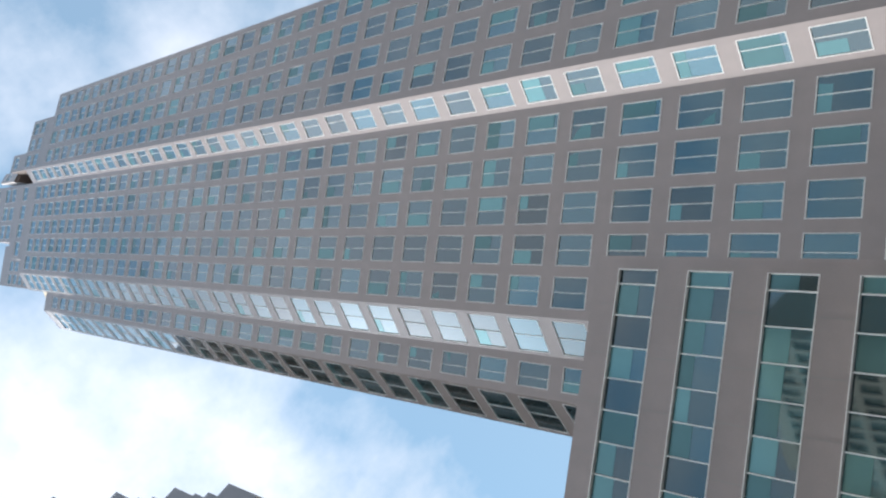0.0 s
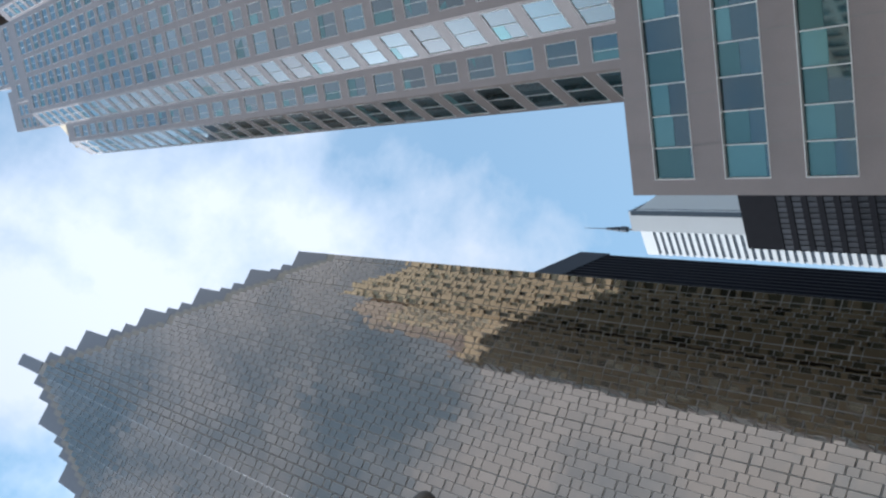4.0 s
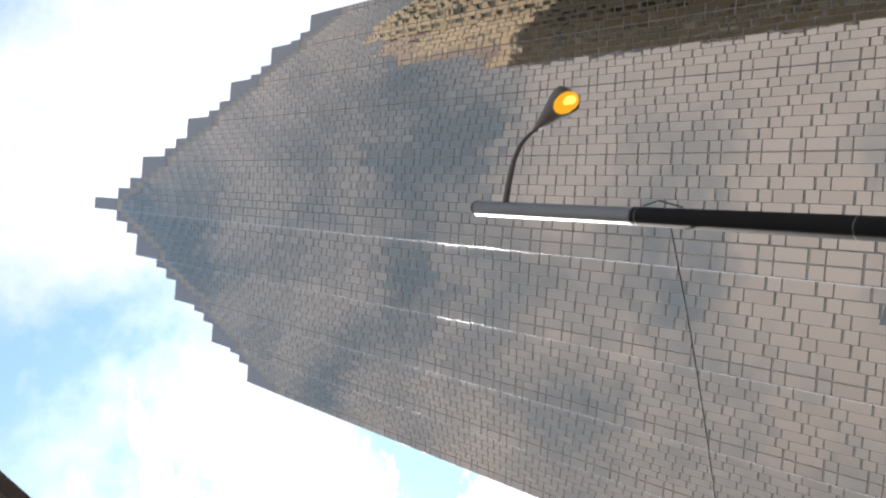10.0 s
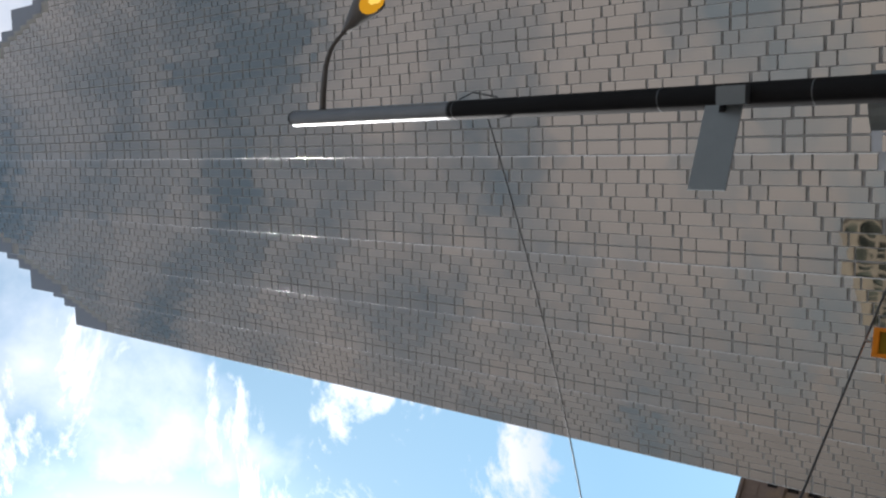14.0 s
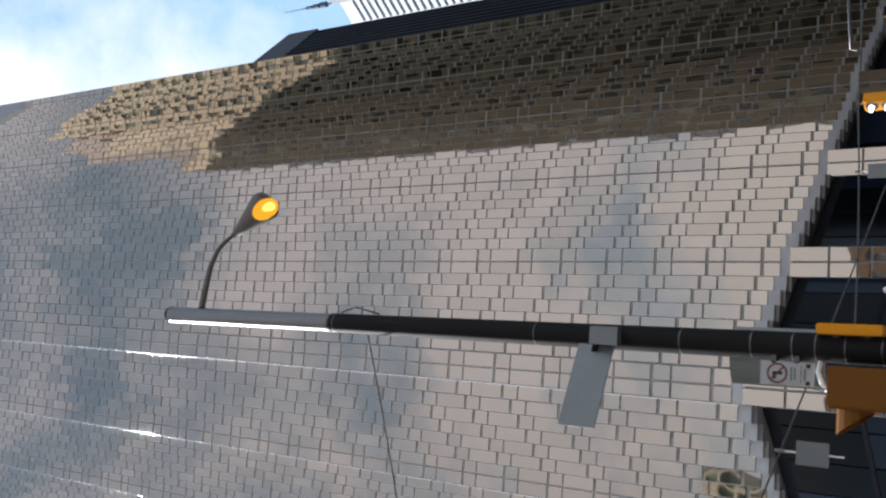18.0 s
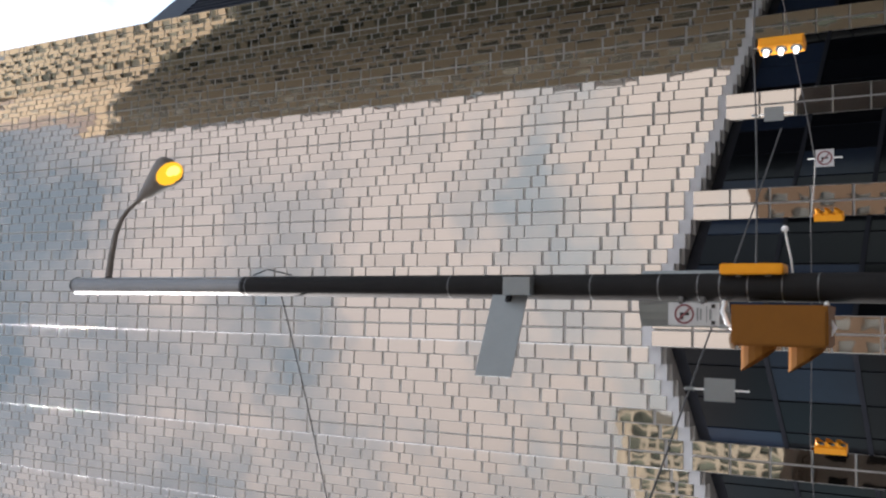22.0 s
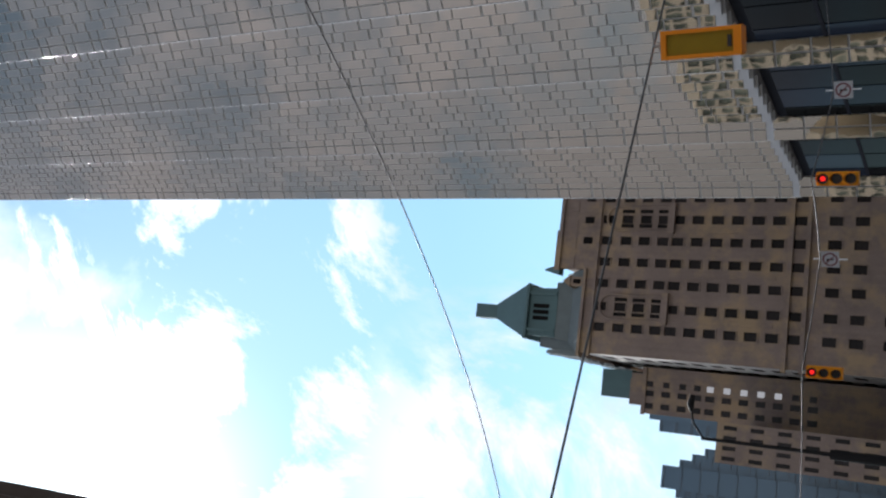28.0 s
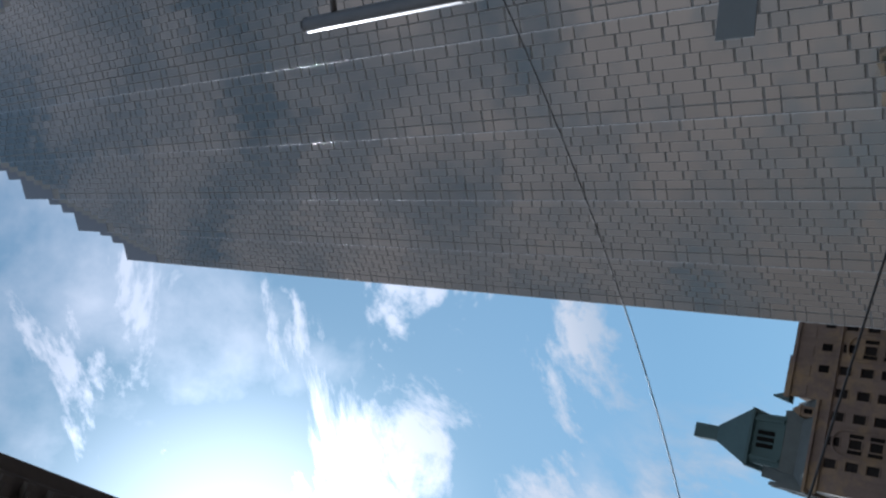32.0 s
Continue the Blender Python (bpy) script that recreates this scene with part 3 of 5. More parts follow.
def stone_face(p0, p1, ncol, z_lo, z_hi, fill=0.72, margin=0.0, parent=None, bars=(0.5,), sink=0.16, mat=None, pane_mat=None):
    """A granite wall from p0 to p1 (left to right) with a grid of deep windows."""
    d = p1 - p0
    L = d.length
    fr = facing((p0.x, p0.y, 0), d)
    pitch = (L - 2 * margin) / ncol
    wd = pitch * fill
    rows = [(z, h) for z, h in zip(LEVELS, HEIGHTS) if z > z_lo + 0.2 and z + h < z_hi - 0.3]
    xc = [margin + (i + 0.5) * pitch for i in range(ncol)]
    xs = [0.0] + sum([[x - wd / 2, x + wd / 2] for x in xc], []) + [L]
    zs = [z_lo] + sum([[z, z + h] for z, h in rows], []) + [z_hi]
    part("facade_wall", holed(xs, zs, lambda i, k: i % 2 == 1 and k % 2 == 1, 0.32, fr), mat or STONE, parent)
    part("inner_wall", boxes((0.02, L - 0.02, 0.33, 0.5, z_lo, z_hi - 0.02), m=fr), STONE, parent)
    key = (round(wd, 3), bars, pane_mat)
    if key not in WIN_CACHE:
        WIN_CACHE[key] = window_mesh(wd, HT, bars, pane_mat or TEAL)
    fm, pm = WIN_CACHE[key]
    for x in xc:
        for z, h in rows:
            o = share("window", fm, parent, fr @ pose(x - wd / 2, sink, z) @ Matrix.Diagonal((1, 1, h / HT, 1)))
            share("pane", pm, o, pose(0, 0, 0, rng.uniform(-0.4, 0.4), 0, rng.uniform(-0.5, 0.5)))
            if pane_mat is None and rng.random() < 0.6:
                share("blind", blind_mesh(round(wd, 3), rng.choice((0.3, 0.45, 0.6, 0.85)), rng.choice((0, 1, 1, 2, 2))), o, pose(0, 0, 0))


V = {"A": at_tower(37.5, 44.5), "B": at_tower(27.4, 34.77), "C": at_tower(27.35, 31.7), "D": at_tower(29.1, 30.15), "E": at_tower(29.61, 27.62),
     "F": at_tower(38.52, 19.63), "G": at_tower(38.89, 17.68)}
V["H"] = V["G"] + (at_tower(48.65, 10.4) - V["G"]) * 0.80
# back wall and added rear stage, lightened to brighten their reflection
stone_face(V["A"], V["B"], 6, 0.0, 136.4, 0.46, 0.4, granite, (0.5,), -0.01, BUFF, REARPANE)
part("rear_stage", prism([(V["A"].x - 5.1, V["A"].y - 6.0), (V["A"].x + 6, V["A"].y - 6), (V["A"].x + 6, V["A"].y + 0.8), (V["A"].x - 0.1, V["A"].y - 0.6)], 136.0, 163.8), BUFF, granite)
stone_face(V["A"] + Vector((-0.4, -0.2, 0)), V["A"] + Vector((-5.5, -5.6, 0)), 4, 136.4, 164.0, 0.55, 0.1, granite, (0.5,), -0.01, BUFF, REARPANE)
stone_face(V["B"], V["C"], 1, 0.0, 136.4, 0.86, 0.02, granite, (0.5,), -0.012)
stone_face(V["C"], V["D"], 1, 0.0, 136.4, 0.60, 0.02, granite, (0.4,), -0.012)
stone_face(V["D"], V["E"], 1, 0.0, 144.8, 0.86, 0.02, granite, (0.5,), -0.012)
stone_face(V["E"], V["F"], 5, 0.0, 144.8, 0.74, 0.25, granite, (0.5,), -0.012)
stone_face(V["F"], V["G"], 1, 0.0, 144.8, 0.74, 0.02, granite, (0.62,), -0.012)
stone_face(V["G"], V["H"], 4, 0.0, 137.8, 0.70, 0.2, granite, (0.5,), -0.012)
part("roof_slab", prism([(v.x, v.y) for v in (V["B"], V["C"], V["D"], V["A"])], 136.1, 136.35), STONE, granite)
EF, GH = V["F"] - V["E"], V["H"] - V["G"]
INW = Vector((0.665, 0.745, 0))


def stage(p0, p1, ncol, z0, z1, deep, back=0.0):
    """A stepped top stage: its street face, flank walls and roof."""
    a, b = p0 + INW * back, p1 + INW * back
    stone_face(a, b, ncol, z0, z1, 0.74, 0.1, granite, (0.5,), -0.012)
    q = [a + INW * 0.33, b + INW * 0.33, b + INW * deep, a + INW * deep]
    part("stage_body", prism([(v.x, v.y) for v in q], z0 - 0.4, z1 - 0.05), STONE, granite)


stage(V["E"] + EF * 0.15, V["F"], 4, 144.8, 151.6, 9)
stage(V["E"] + EF * 0.34, V["F"], 3, 151.6, 159.0, 9)
stage(V["E"] + EF * 0.52, V["F"], 2, 159.0, 165.8, 9)
stage(V["E"] + EF * -0.16, V["E"] + EF * 0.36, 3, 144.0, 176.0, 8, 6.0)
stage(V["G"], V["G"] + GH * 0.70, 3, 137.8, 146.4, 12)
stage(V["G"], V["G"] + GH * 0.25, 1, 146.4, 152.5, 12)
stage(V["G"] + Vector((-1.2, 0.4, 0)), V["G"] + GH * 0.04, 1, 152.5, 159.5, 12, 1.2)
# crown back with sunlight put into its paler stone; block added behind for reflections
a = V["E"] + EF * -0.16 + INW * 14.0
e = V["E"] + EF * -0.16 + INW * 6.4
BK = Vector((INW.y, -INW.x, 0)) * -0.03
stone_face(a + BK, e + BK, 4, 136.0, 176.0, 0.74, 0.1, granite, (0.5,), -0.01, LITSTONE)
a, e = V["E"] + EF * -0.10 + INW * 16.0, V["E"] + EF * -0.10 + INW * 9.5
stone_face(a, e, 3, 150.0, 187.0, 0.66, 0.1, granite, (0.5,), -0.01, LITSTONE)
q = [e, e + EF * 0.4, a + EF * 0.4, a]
part("reflected_block", prism([(v.x + INW.x * 0.02 + 0.4, v.y - 0.36) for v in q], 150.0, 186.8), LITSTONE, granite)
# an added rear wing, out of direct view, which the glass tower's panels reflect
a, e = Vector((76.0, 60.0, 0)), Vector((40.3, 47.2, 0))
fr = facing((a.x, a.y, 0), e - a)
L = (e - a).length
RX = [0.0] + sum([[L * (i + 0.2) / 11, L * (i + 0.8) / 11] for i in range(11)], []) + [L]
RZ = [0.0] + sum([[4.9 + 4.1 * k, 7.4 + 4.1 * k] for k in range(45)], []) + [191.0]
part("rear_wall", holed(RX, RZ, lambda i, k: i % 2 == 1 and k % 2 == 1, 0.5, fr), BUFF, granite)
rear_me = bpy.data.meshes.new("rear_pane")
bm = boxes((-L * 0.305 / 11, L * 0.305 / 11, 0.3, 0.4, -1.3, 1.3))
bm.to_mesh(rear_me)
bm.free()
rear_me.materials.append(REARPANE)
for i in range(11):
    for k in range(20, 45):
        share("rear_pane", rear_me, granite, fr @ pose(L * (i + 0.5) / 11, 0, 6.15 + 4.1 * k))
part("rear_pane_field", boxes(*[(L * (i + 0.21) / 11, L * (i + 0.79) / 11, 0.3, 0.4, 4.9 + 4.1 * k, 7.4 + 4.1 * k) for i in range(11) for k in range(20)], m=fr), REARPANE, granite)
part("rear_wing", boxes((0.05, L - 0.05, 0.51, 16, 0, 190.5), m=fr), BUFF, granite)
for name, ring, zt in (("tower_core", ["B", "C", "D", "E", "F", "G", "H"], 129.4), ("upper_core", ["D", "E", "F", "G"], 144.3), ("flank_core", ["G", "H"], 137.4)):
    q = [V[k] + INW * 0.9 for k in ring] + [V[ring[-1]] + INW * 18, V[ring[0]] + INW * 14]
    if name == "tower_core":
        q[0], q[-1] = V["B"] + Vector((1.1, 0.2, 0)), V["A"] + Vector((1.0, -1.4, 0))
    part(name, prism([(v.x, v.y) for v in q], 0, zt), STONE, granite)

# podium with strip windows
pod = thing("granite_podium", "granite-clad office block with continuous strip windows, joined to a tower", "office building")
pr, pl = at_tower(20.46, 15.47), at_tower(13.55, 21.15)
ptop = 1.65 + S1 * 20.3
fr = facing((pl.x, pl.y, 0), pr - pl)
L = (pr - pl).length
bands = [(ptop - 0.99 - i * 2.70 - 1.58, ptop - 0.99 - i * 2.70) for i in range(7)]
zs = [0.0] + sum([[b[0], b[1]] for b in bands[::-1]], []) + [ptop]
part("facade_wall", holed([0.0, 0.5, L - 0.42, L], zs, lambda i, k: i == 1 and k % 2 == 1, 0.30, fr), STONE, pod)
part("block_core", boxes((0.03, L - 0.03, 0.32, 9.0, 0, ptop - 0.03), m=fr), STONE, pod)
for k in range(1, len(zs) - 1, 2):
    for q in range(1, 6):
        part("stone_joint", boxes((L * q / 6 - 0.012, L * q / 6 + 0.012, -0.004, 0.0, zs[k + 1] + 0.02, zs[k + 2] - 0.02), m=fr), SOFFIT, pod)
PW = (L - 0.92) / 8.5
for b in bands:
    wn = part("strip_window", boxes((0.5, L - 0.42, -0.012, 0.14, b[0], b[0] + 0.032), (0.5, L - 0.42, -0.012, 0.14, b[1] - 0.032, b[1]), (L - 0.45, L - 0.42, -0.012, 0.14, b[0] + 0.05, b[1] - 0.05), m=fr), WHITE, pod)
    x, step = L - 0.42, PW * 0.5
    while x > 0.55:
        x0 = max(0.5, x - step)
        step = PW
        part("mullion", boxes((x0, x0 + 0.032, -0.01, 0.14, b[0] + 0.05, b[1] - 0.05), m=fr), WHITE, wn)
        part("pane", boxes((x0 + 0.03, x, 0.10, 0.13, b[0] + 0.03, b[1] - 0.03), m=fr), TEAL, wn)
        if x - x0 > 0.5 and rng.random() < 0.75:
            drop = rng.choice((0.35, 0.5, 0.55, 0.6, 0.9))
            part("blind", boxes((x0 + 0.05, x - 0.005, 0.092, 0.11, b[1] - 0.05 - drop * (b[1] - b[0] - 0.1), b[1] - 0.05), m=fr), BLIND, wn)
        x = x0

# ---- dark towers up the street ----
def window_wall(fr, L, z0, z1, nx, nz, fx, fz, wall_mat, pane_mat, parent, name="window", depth=0.35):
    """A wall with a grid of panes set back in it."""
    px, pz = L / nx, (z1 - z0) / nz
    xs = [0.0] + sum([[(i + 0.5 - fx / 2) * px, (i + 0.5 + fx / 2) * px] for i in range(nx)], []) + [L]
    zs = [z0] + sum([[z0 + (k + 0.5 - fz / 2) * pz, z0 + (k + 0.5 + fz / 2) * pz] for k in range(nz)], []) + [z1]
    part("facade_wall", holed(xs, zs, lambda i, k: i % 2 == 1 and k % 2 == 1, depth, fr), wall_mat, parent)
    bm = boxes((-px * fx / 2 - 0.01, px * fx / 2 + 0.01, depth * 0.6, depth * 0.85, -pz * fz / 2 - 0.01, pz * fz / 2 + 0.01))
    me = bpy.data.meshes.new(name)
    bm.to_mesh(me)
    bm.free()
    me.materials.append(pane_mat)
    for i in range(nx):
        for k in range(nz):
            share(name, me, parent, fr @ pose((i + 0.5) * px, 0, z0 + (k + 0.5) * pz))


def block(name, label, az_l, d_l, az_r, d_r, deep, el_top, mat, category="office building", d_ref=None):
    """An upright block whose street face runs from one bearing to another."""
    a, b = spot(az_l, 0, d_l), spot(az_r, 0, d_r)
    zt = 1.65 + (d_ref or d_r) * math.tan(radians(el_top))
    fr = facing((a.x, a.y, 0), b - a)
    L = (Vector((b.x, b.y)) - Vector((a.x, a.y))).length
    t = thing(name, label, category)
    return t, fr, L, zt


t, fr, L, zt = block("black_tower", "black steel and glass office tower with a plain dark roof line", 22.0, 126, 25.8, 150, 30, 43.5, BLACK)
part("body", boxes((0, L, 0.4, 40, 0, zt), m=fr), BLUESTEEL, t)
for i in range(int(L / 1.5)):
    part("mullion", boxes((i * 1.5, i * 1.5 + 0.18, 0.0, 0.4, 0, zt - 8), m=fr), BLUESTEEL, t)
part("plant_screen", boxes((0, L, 0.05, 0.42, zt - 8, zt), m=fr), BLUESTEEL, t)
t, fr, L, zt = block("dark_grid_tower", "black office tower with a grid of pale reflecting windows", 26.55, 200, 36.0, 189, 40, 34.3, BLACK, d_ref=200)
part("body", boxes((0, L, 0.6, 45, 0, zt), m=fr), BLACK, t)
part("plant_screen", boxes((0, L, 0.0, 0.62, zt - 9, zt), m=fr), BLACK, t, "plain black louvred top storeys")
window_wall(fr, L, zt - 51.5, zt - 9, 26, 11, 0.90, 0.62, BLACK, BLACKGLASS, t, depth=0.3)
part("lower_wall", boxes((0, L, 0.0, 0.6, 0, zt - 51.5), m=fr), BLACK, t)
t, fr, L, zt = block("banded_tower", "pale silver tower with dark horizontal window bands and rooftop plant", 25.6, 306, 28.75, 297, 40, 40.7, SILVER, d_ref=297)
part("body", boxes((0, L, 0.5, 40, 0, zt), m=fr), SILVER, t)
NB = 66
for i in range(NB):
    z1 = zt - 6 - i * 3.3
    part("window_band", boxes((0.6, L - 0.6, 0.25, 0.52, z1 - 1.5, z1), m=fr), SLATE, t)
for i in range(NB):
    part("spandrel", boxes((0, L, 0, 0.5, zt - 6 - (i + 1) * 3.3, zt - 7.5 - i * 3.3), m=fr), SILVER, t)
part("top_band", boxes((0, L, 0, 0.5, zt - 6, zt), m=fr), SILVER, t)
a = spot(28.75, 0, 297)
b = spot(30.57, 0, 328)
fr2 = facing((a.x, a.y, 0), b - a)
L2 = (Vector((b.x, b.y)) - Vector((a.x, a.y))).length
part("side_wall", boxes((0.0, L2, 0.0, 8, 0, zt + 3), m=fr2), SILVER, t)
for i in range(int(L2 / 2.2)):
    part("side_rib", boxes((i * 2.2, i * 2.2 + 0.5, -0.4, 0.0, 0, zt + 3), m=fr2), SLATE, t)
part("dark_joint", boxes((-0.6, 0.0, -0.6, 1.2, 0, zt + 1.5), m=fr2), SLATE, t)
bm = bmesh.new()
base = spot(27.4, 40.0, 308)
tube(bm, base, base + Vector((0, 0, 34)), 0.5, 0.12, 8)
for k in range(3):
    tube(bm, base + Vector((0, 0, 10 + 4 * k)), base + Vector((0, 0, 13 + 4 * k)), 1.3 - 0.3 * k, None, 8)
tagged(part("roof_antenna", bm, SLATE), "grey drum-shaped aerial mast on a tower roof", "antenna")
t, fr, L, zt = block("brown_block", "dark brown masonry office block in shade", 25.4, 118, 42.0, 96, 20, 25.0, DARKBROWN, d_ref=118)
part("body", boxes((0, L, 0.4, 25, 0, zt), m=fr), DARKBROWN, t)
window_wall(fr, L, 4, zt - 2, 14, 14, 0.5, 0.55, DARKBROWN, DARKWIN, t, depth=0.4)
t, fr, L, zt = block("glazed_block", "low block of sky-toned blue panes in black frames", 22.5, 103, 26.2, 108, 20, 22.0, BLACK, d_ref=112)
part("body", boxes((0, L, 0.4, 6, 0, zt), m=fr), BLACK, t)
window_wall(fr, L, 29.5, zt, 7, 9, 0.87, 0.84, BLACK, HAZEPANE, t, depth=0.12)
part("lower_wall", boxes((0, L, 0.0, 0.4, 0, 29.5), m=fr), BLACK, t)

# ---- the hotel ----
hotel = thing("stone_hotel", "large buff stone hotel with green copper roofs and rows of windows", "hotel")
HD = 156.0
pdir = radians(-34.0)
nrm = Vector((math.sin(pdir), math.cos(pdir), 0))
dist_p = HD * math.cos(radians(-28.0 + 34.0))


def on_hotel(az):
    a = radians(az)
    d = dist_p / math.cos(a - pdir)
    return Vector((d * math.sin(a), d * math.cos(a), 0)), d


pL, dL = on_hotel(-29.9)
pR, dR = on_hotel(-12.0)
fr = facing((pL.x, pL.y, 0), pR - pL)
L = (pR - pL).length
lev = lambda tn, d=HD: 1.65 + d * tn
ztop = lev(math.tan(radians(24.5)), on_hotel(-22.5)[1])
rows = [lev(0.2032 + i * 0.0206) for i in range(7)] + [lev(t) for t in (0.3428, 0.3632, 0.3838, 0.4059)]
low_rows = [lev(math.tan(radians(e))) for e in (9.65, 8.3, 6.6, 5.2)]
xs = [4.59, 8.14, 12.09] + [15.77 + 3.7 * i for i in range(9)]
EAVES, BEND = 68.5, 14.3
WW, WH = 1.45, 2.0
allrows = sorted(low_rows + rows)
hx = [0.0] + sum([[x - WW / 2, x + WW / 2] for x in xs], []) + [L]
hz = [0.0] + sum([[r - WH / 2, r + WH / 2] for r in allrows], []) + [EAVES]
part("facade_wall", holed(hx, hz, lambda i, k: i % 2 == 1 and k % 2 == 1, 0.6, fr), BRICK, hotel)
part("hotel_body", boxes((0.02, L - 0.02, 0.7, 45, 0, EAVES - 0.05), (BEND + 0.6, L - 0.02, 0.7, 40, EAVES - 0.05, ztop - 0.1), m=fr), BRICK, hotel)
part("side_wall", boxes((0, 0.02, 0.6, 45, 0, EAVES), m=fr), FLANKSTONE, hotel, "grey stone flank lightened to look sunlit")
wm = boxes((-WW / 2, WW / 2, 0.36, 0.42, -WH / 2, WH / 2))
me = bpy.data.meshes.new("pane")
wm.to_mesh(me)
wm.free()
me.materials.append(DARKWIN)
sm = boxes((-WW / 2 - 0.1, WW / 2 + 0.1, -0.12, 0.3, -WH / 2 - 0.18, -WH / 2))
se = bpy.data.meshes.new("window_sill")
sm.to_mesh(se)
sm.free()
se.materials.append(BRICK)
sm = boxes((-WW / 2, WW / 2, 0.29, 0.36, -0.04, 0.04))
rail_me = bpy.data.meshes.new("meeting_rail")
sm.to_mesh(rail_me)
sm.free()
rail_me.materials.append(DARKWIN)
for x in xs:
    for r in allrows:
        o = share("window", me, hotel, fr @ pose(x, 0, r))
        share("window_sill", se, o, pose(0, 0, 0))
        share("meeting_rail", rail_me, o, pose(0, 0, 0))
for tn, h, dp in ((0.2085, 0.7, 0.55), (0.192, 0.6, 0.55), (0.4135, 0.6, 0.45)):
    part("belt_course", boxes((-dp, L, -dp, 0.0, lev(tn), lev(tn) + h), m=fr), BRICK, hotel, "projecting stone belt course")
part("attic_wall", boxes((BEND, L, 0.0, 0.6, EAVES, ztop), m=fr), BRICK, hotel)
part("cornice", boxes((BEND - 0.3, L, -0.45, 0.1, ztop - 0.6, ztop), (BEND - 0.3, 21.0, -0.45, 0.1, ztop, ztop + 0.35), m=fr), BRICK, hotel)
part("eave_moulding", boxes((-0.6, BEND, -0.5, 0.1, EAVES - 0.5, EAVES), (-0.6, -0.001, 0.1, 45, EAVES - 0.5, EAVES), m=fr), BRICK, hotel, "projecting stone eaves")
sr = bmesh.new()
v = [sr.verts.new(fr @ Vector(p)) for p in ((-0.4, -0.2, EAVES), (BEND, -0.2, EAVES), (BEND, 6.5, ztop + 0.6), (3.6, 6.5, ztop + 0.6), (-0.4, 44, EAVES), (3.6, 44, ztop - 0.5), (BEND, 44, ztop - 0.5))]
for f in ((0, 1, 2, 3), (4, 0, 3, 5), (3, 2, 6, 5), (1, 4, 5, 6), (0, 4, 1)):
    sr.faces.new([v[i] for i in f])
part("mansard", sr, SLATEROOF, hotel, "steep grey slate mansard roof")
fl_roof = bmesh.new()
v = [fl_roof.verts.new(fr @ Vector(p)) for p in ((-0.25, 3.0, EAVES), (9.0, 3.0, EAVES), (9.0, 40.0, EAVES), (-0.25, 40.0, EAVES), (0.9, 6.0, ztop + 4.6), (6.5, 6.0, ztop + 4.6), (6.5, 36.0, ztop + 3.2), (0.9, 36.0, ztop + 3.2))]
for f in ((3, 2, 1, 0), (4, 5, 6, 7), (0, 1, 5, 4), (1, 2, 6, 5), (2, 3, 7, 6), (3, 0, 4, 7)):
    fl_roof.faces.new([v[i] for i in f])
part("flank_roof", fl_roof, SLATEROOF, hotel, "steep slate roof over the flank")
# a stone dormer with a pointed gable on the front slope
for along in (12.2,):
    dm = boxes((along - 0.8, along + 0.8, 0.3, 3.0, EAVES + 0.3, EAVES + 2.6), m=fr)
    frustum_top = [fr @ Vector(p) for p in ((along - 1.0, 0.1, EAVES + 2.6), (along + 1.0, 0.1, EAVES + 2.6), (along, 0.1, EAVES + 4.0), (along - 1.0, 3.6, EAVES + 2.6), (along + 1.0, 3.6, EAVES + 2.6), (along, 3.6, EAVES + 4.0))]
    tv = [dm.verts.new(p) for p in frustum_top]
    for f in ((0, 1, 2), (3, 5, 4), (0, 2, 5, 3), (1, 4, 5, 2), (0, 3, 4, 1)):
        dm.faces.new([tv[i] for i in f])
    o = part("dormer", dm, BRICK, hotel, "small gabled stone dormer")
    part("pane", boxes((along - 0.4, along + 0.4, 0.27, 0.3, EAVES + 0.7, EAVES + 2.1), m=fr), SLIT, o)
# coupled windows with arched hoods on two bays, and small attic windows
for along in (8.14, 23.3):
    for z, h in ((55.1, 2.2), (58.3, 2.2), (61.5, 2.2)):
        for side in (-1.25, 1.25):
            part("coupled_window", boxes((along + side - 0.3, along + side + 0.3, -0.03, 0.03, z - h / 2, z + h / 2), m=fr), SLIT, hotel)
    hd_ = bmesh.new()
    arc = [fr @ Vector((along + 2.1 * math.cos(math.pi * i / 12), -0.22, 63.0 + 2.1 * math.sin(math.pi * i / 12))) for i in range(13)]
    sweep(hd_, [fr @ Vector((along + 2.1, -0.22, 53.6))] + arc + [fr @ Vector((along - 2.1, -0.22, 53.6))], 0.2, 6)
    part("arched_hood", hd_, BRICK, hotel, "raised stone arch round coupled windows")
    part("balcony_slab", boxes((along - 2.6, along + 2.6, -0.8, 0.0, 53.2, 53.6), (along - 2.6, along + 2.6, -0.8, -0.65, 53.6, 54.3), m=fr), BRICK, hotel)
for along in (19.4, 23.0, 26.9, 34.3):
    part("attic_window", boxes((along - 0.6, along + 0.6, -0.02, 0.03, 67.6, 69.3), m=fr), SLIT, hotel)
for i in range(10):
    along = BEND + 1.2 + i * 3.3
    part("carved_panel", boxes((along - 0.9, along + 0.9, -0.12, 0.0, 70.6, 72.4), m=fr), BRICK, hotel)
for i in range(5):
    along = 6.4 + 7.45 * i
    part("pilaster", boxes((along - 0.3, along + 0.3, -0.14, 0.0, 36.5, 53.0), m=fr), BRICK, hotel)
# slit windows on the flank
fl = facing((pL + nrm * 45).to_tuple(), -nrm)     # the west flank
for r in allrows:
    for i in range(4):
        part("flank_window", boxes((5 + i * 10.5, 8.5 + i * 10.5, -0.03, 0.02, r - 0.9, r + 0.9), m=fl), SLIT, hotel)
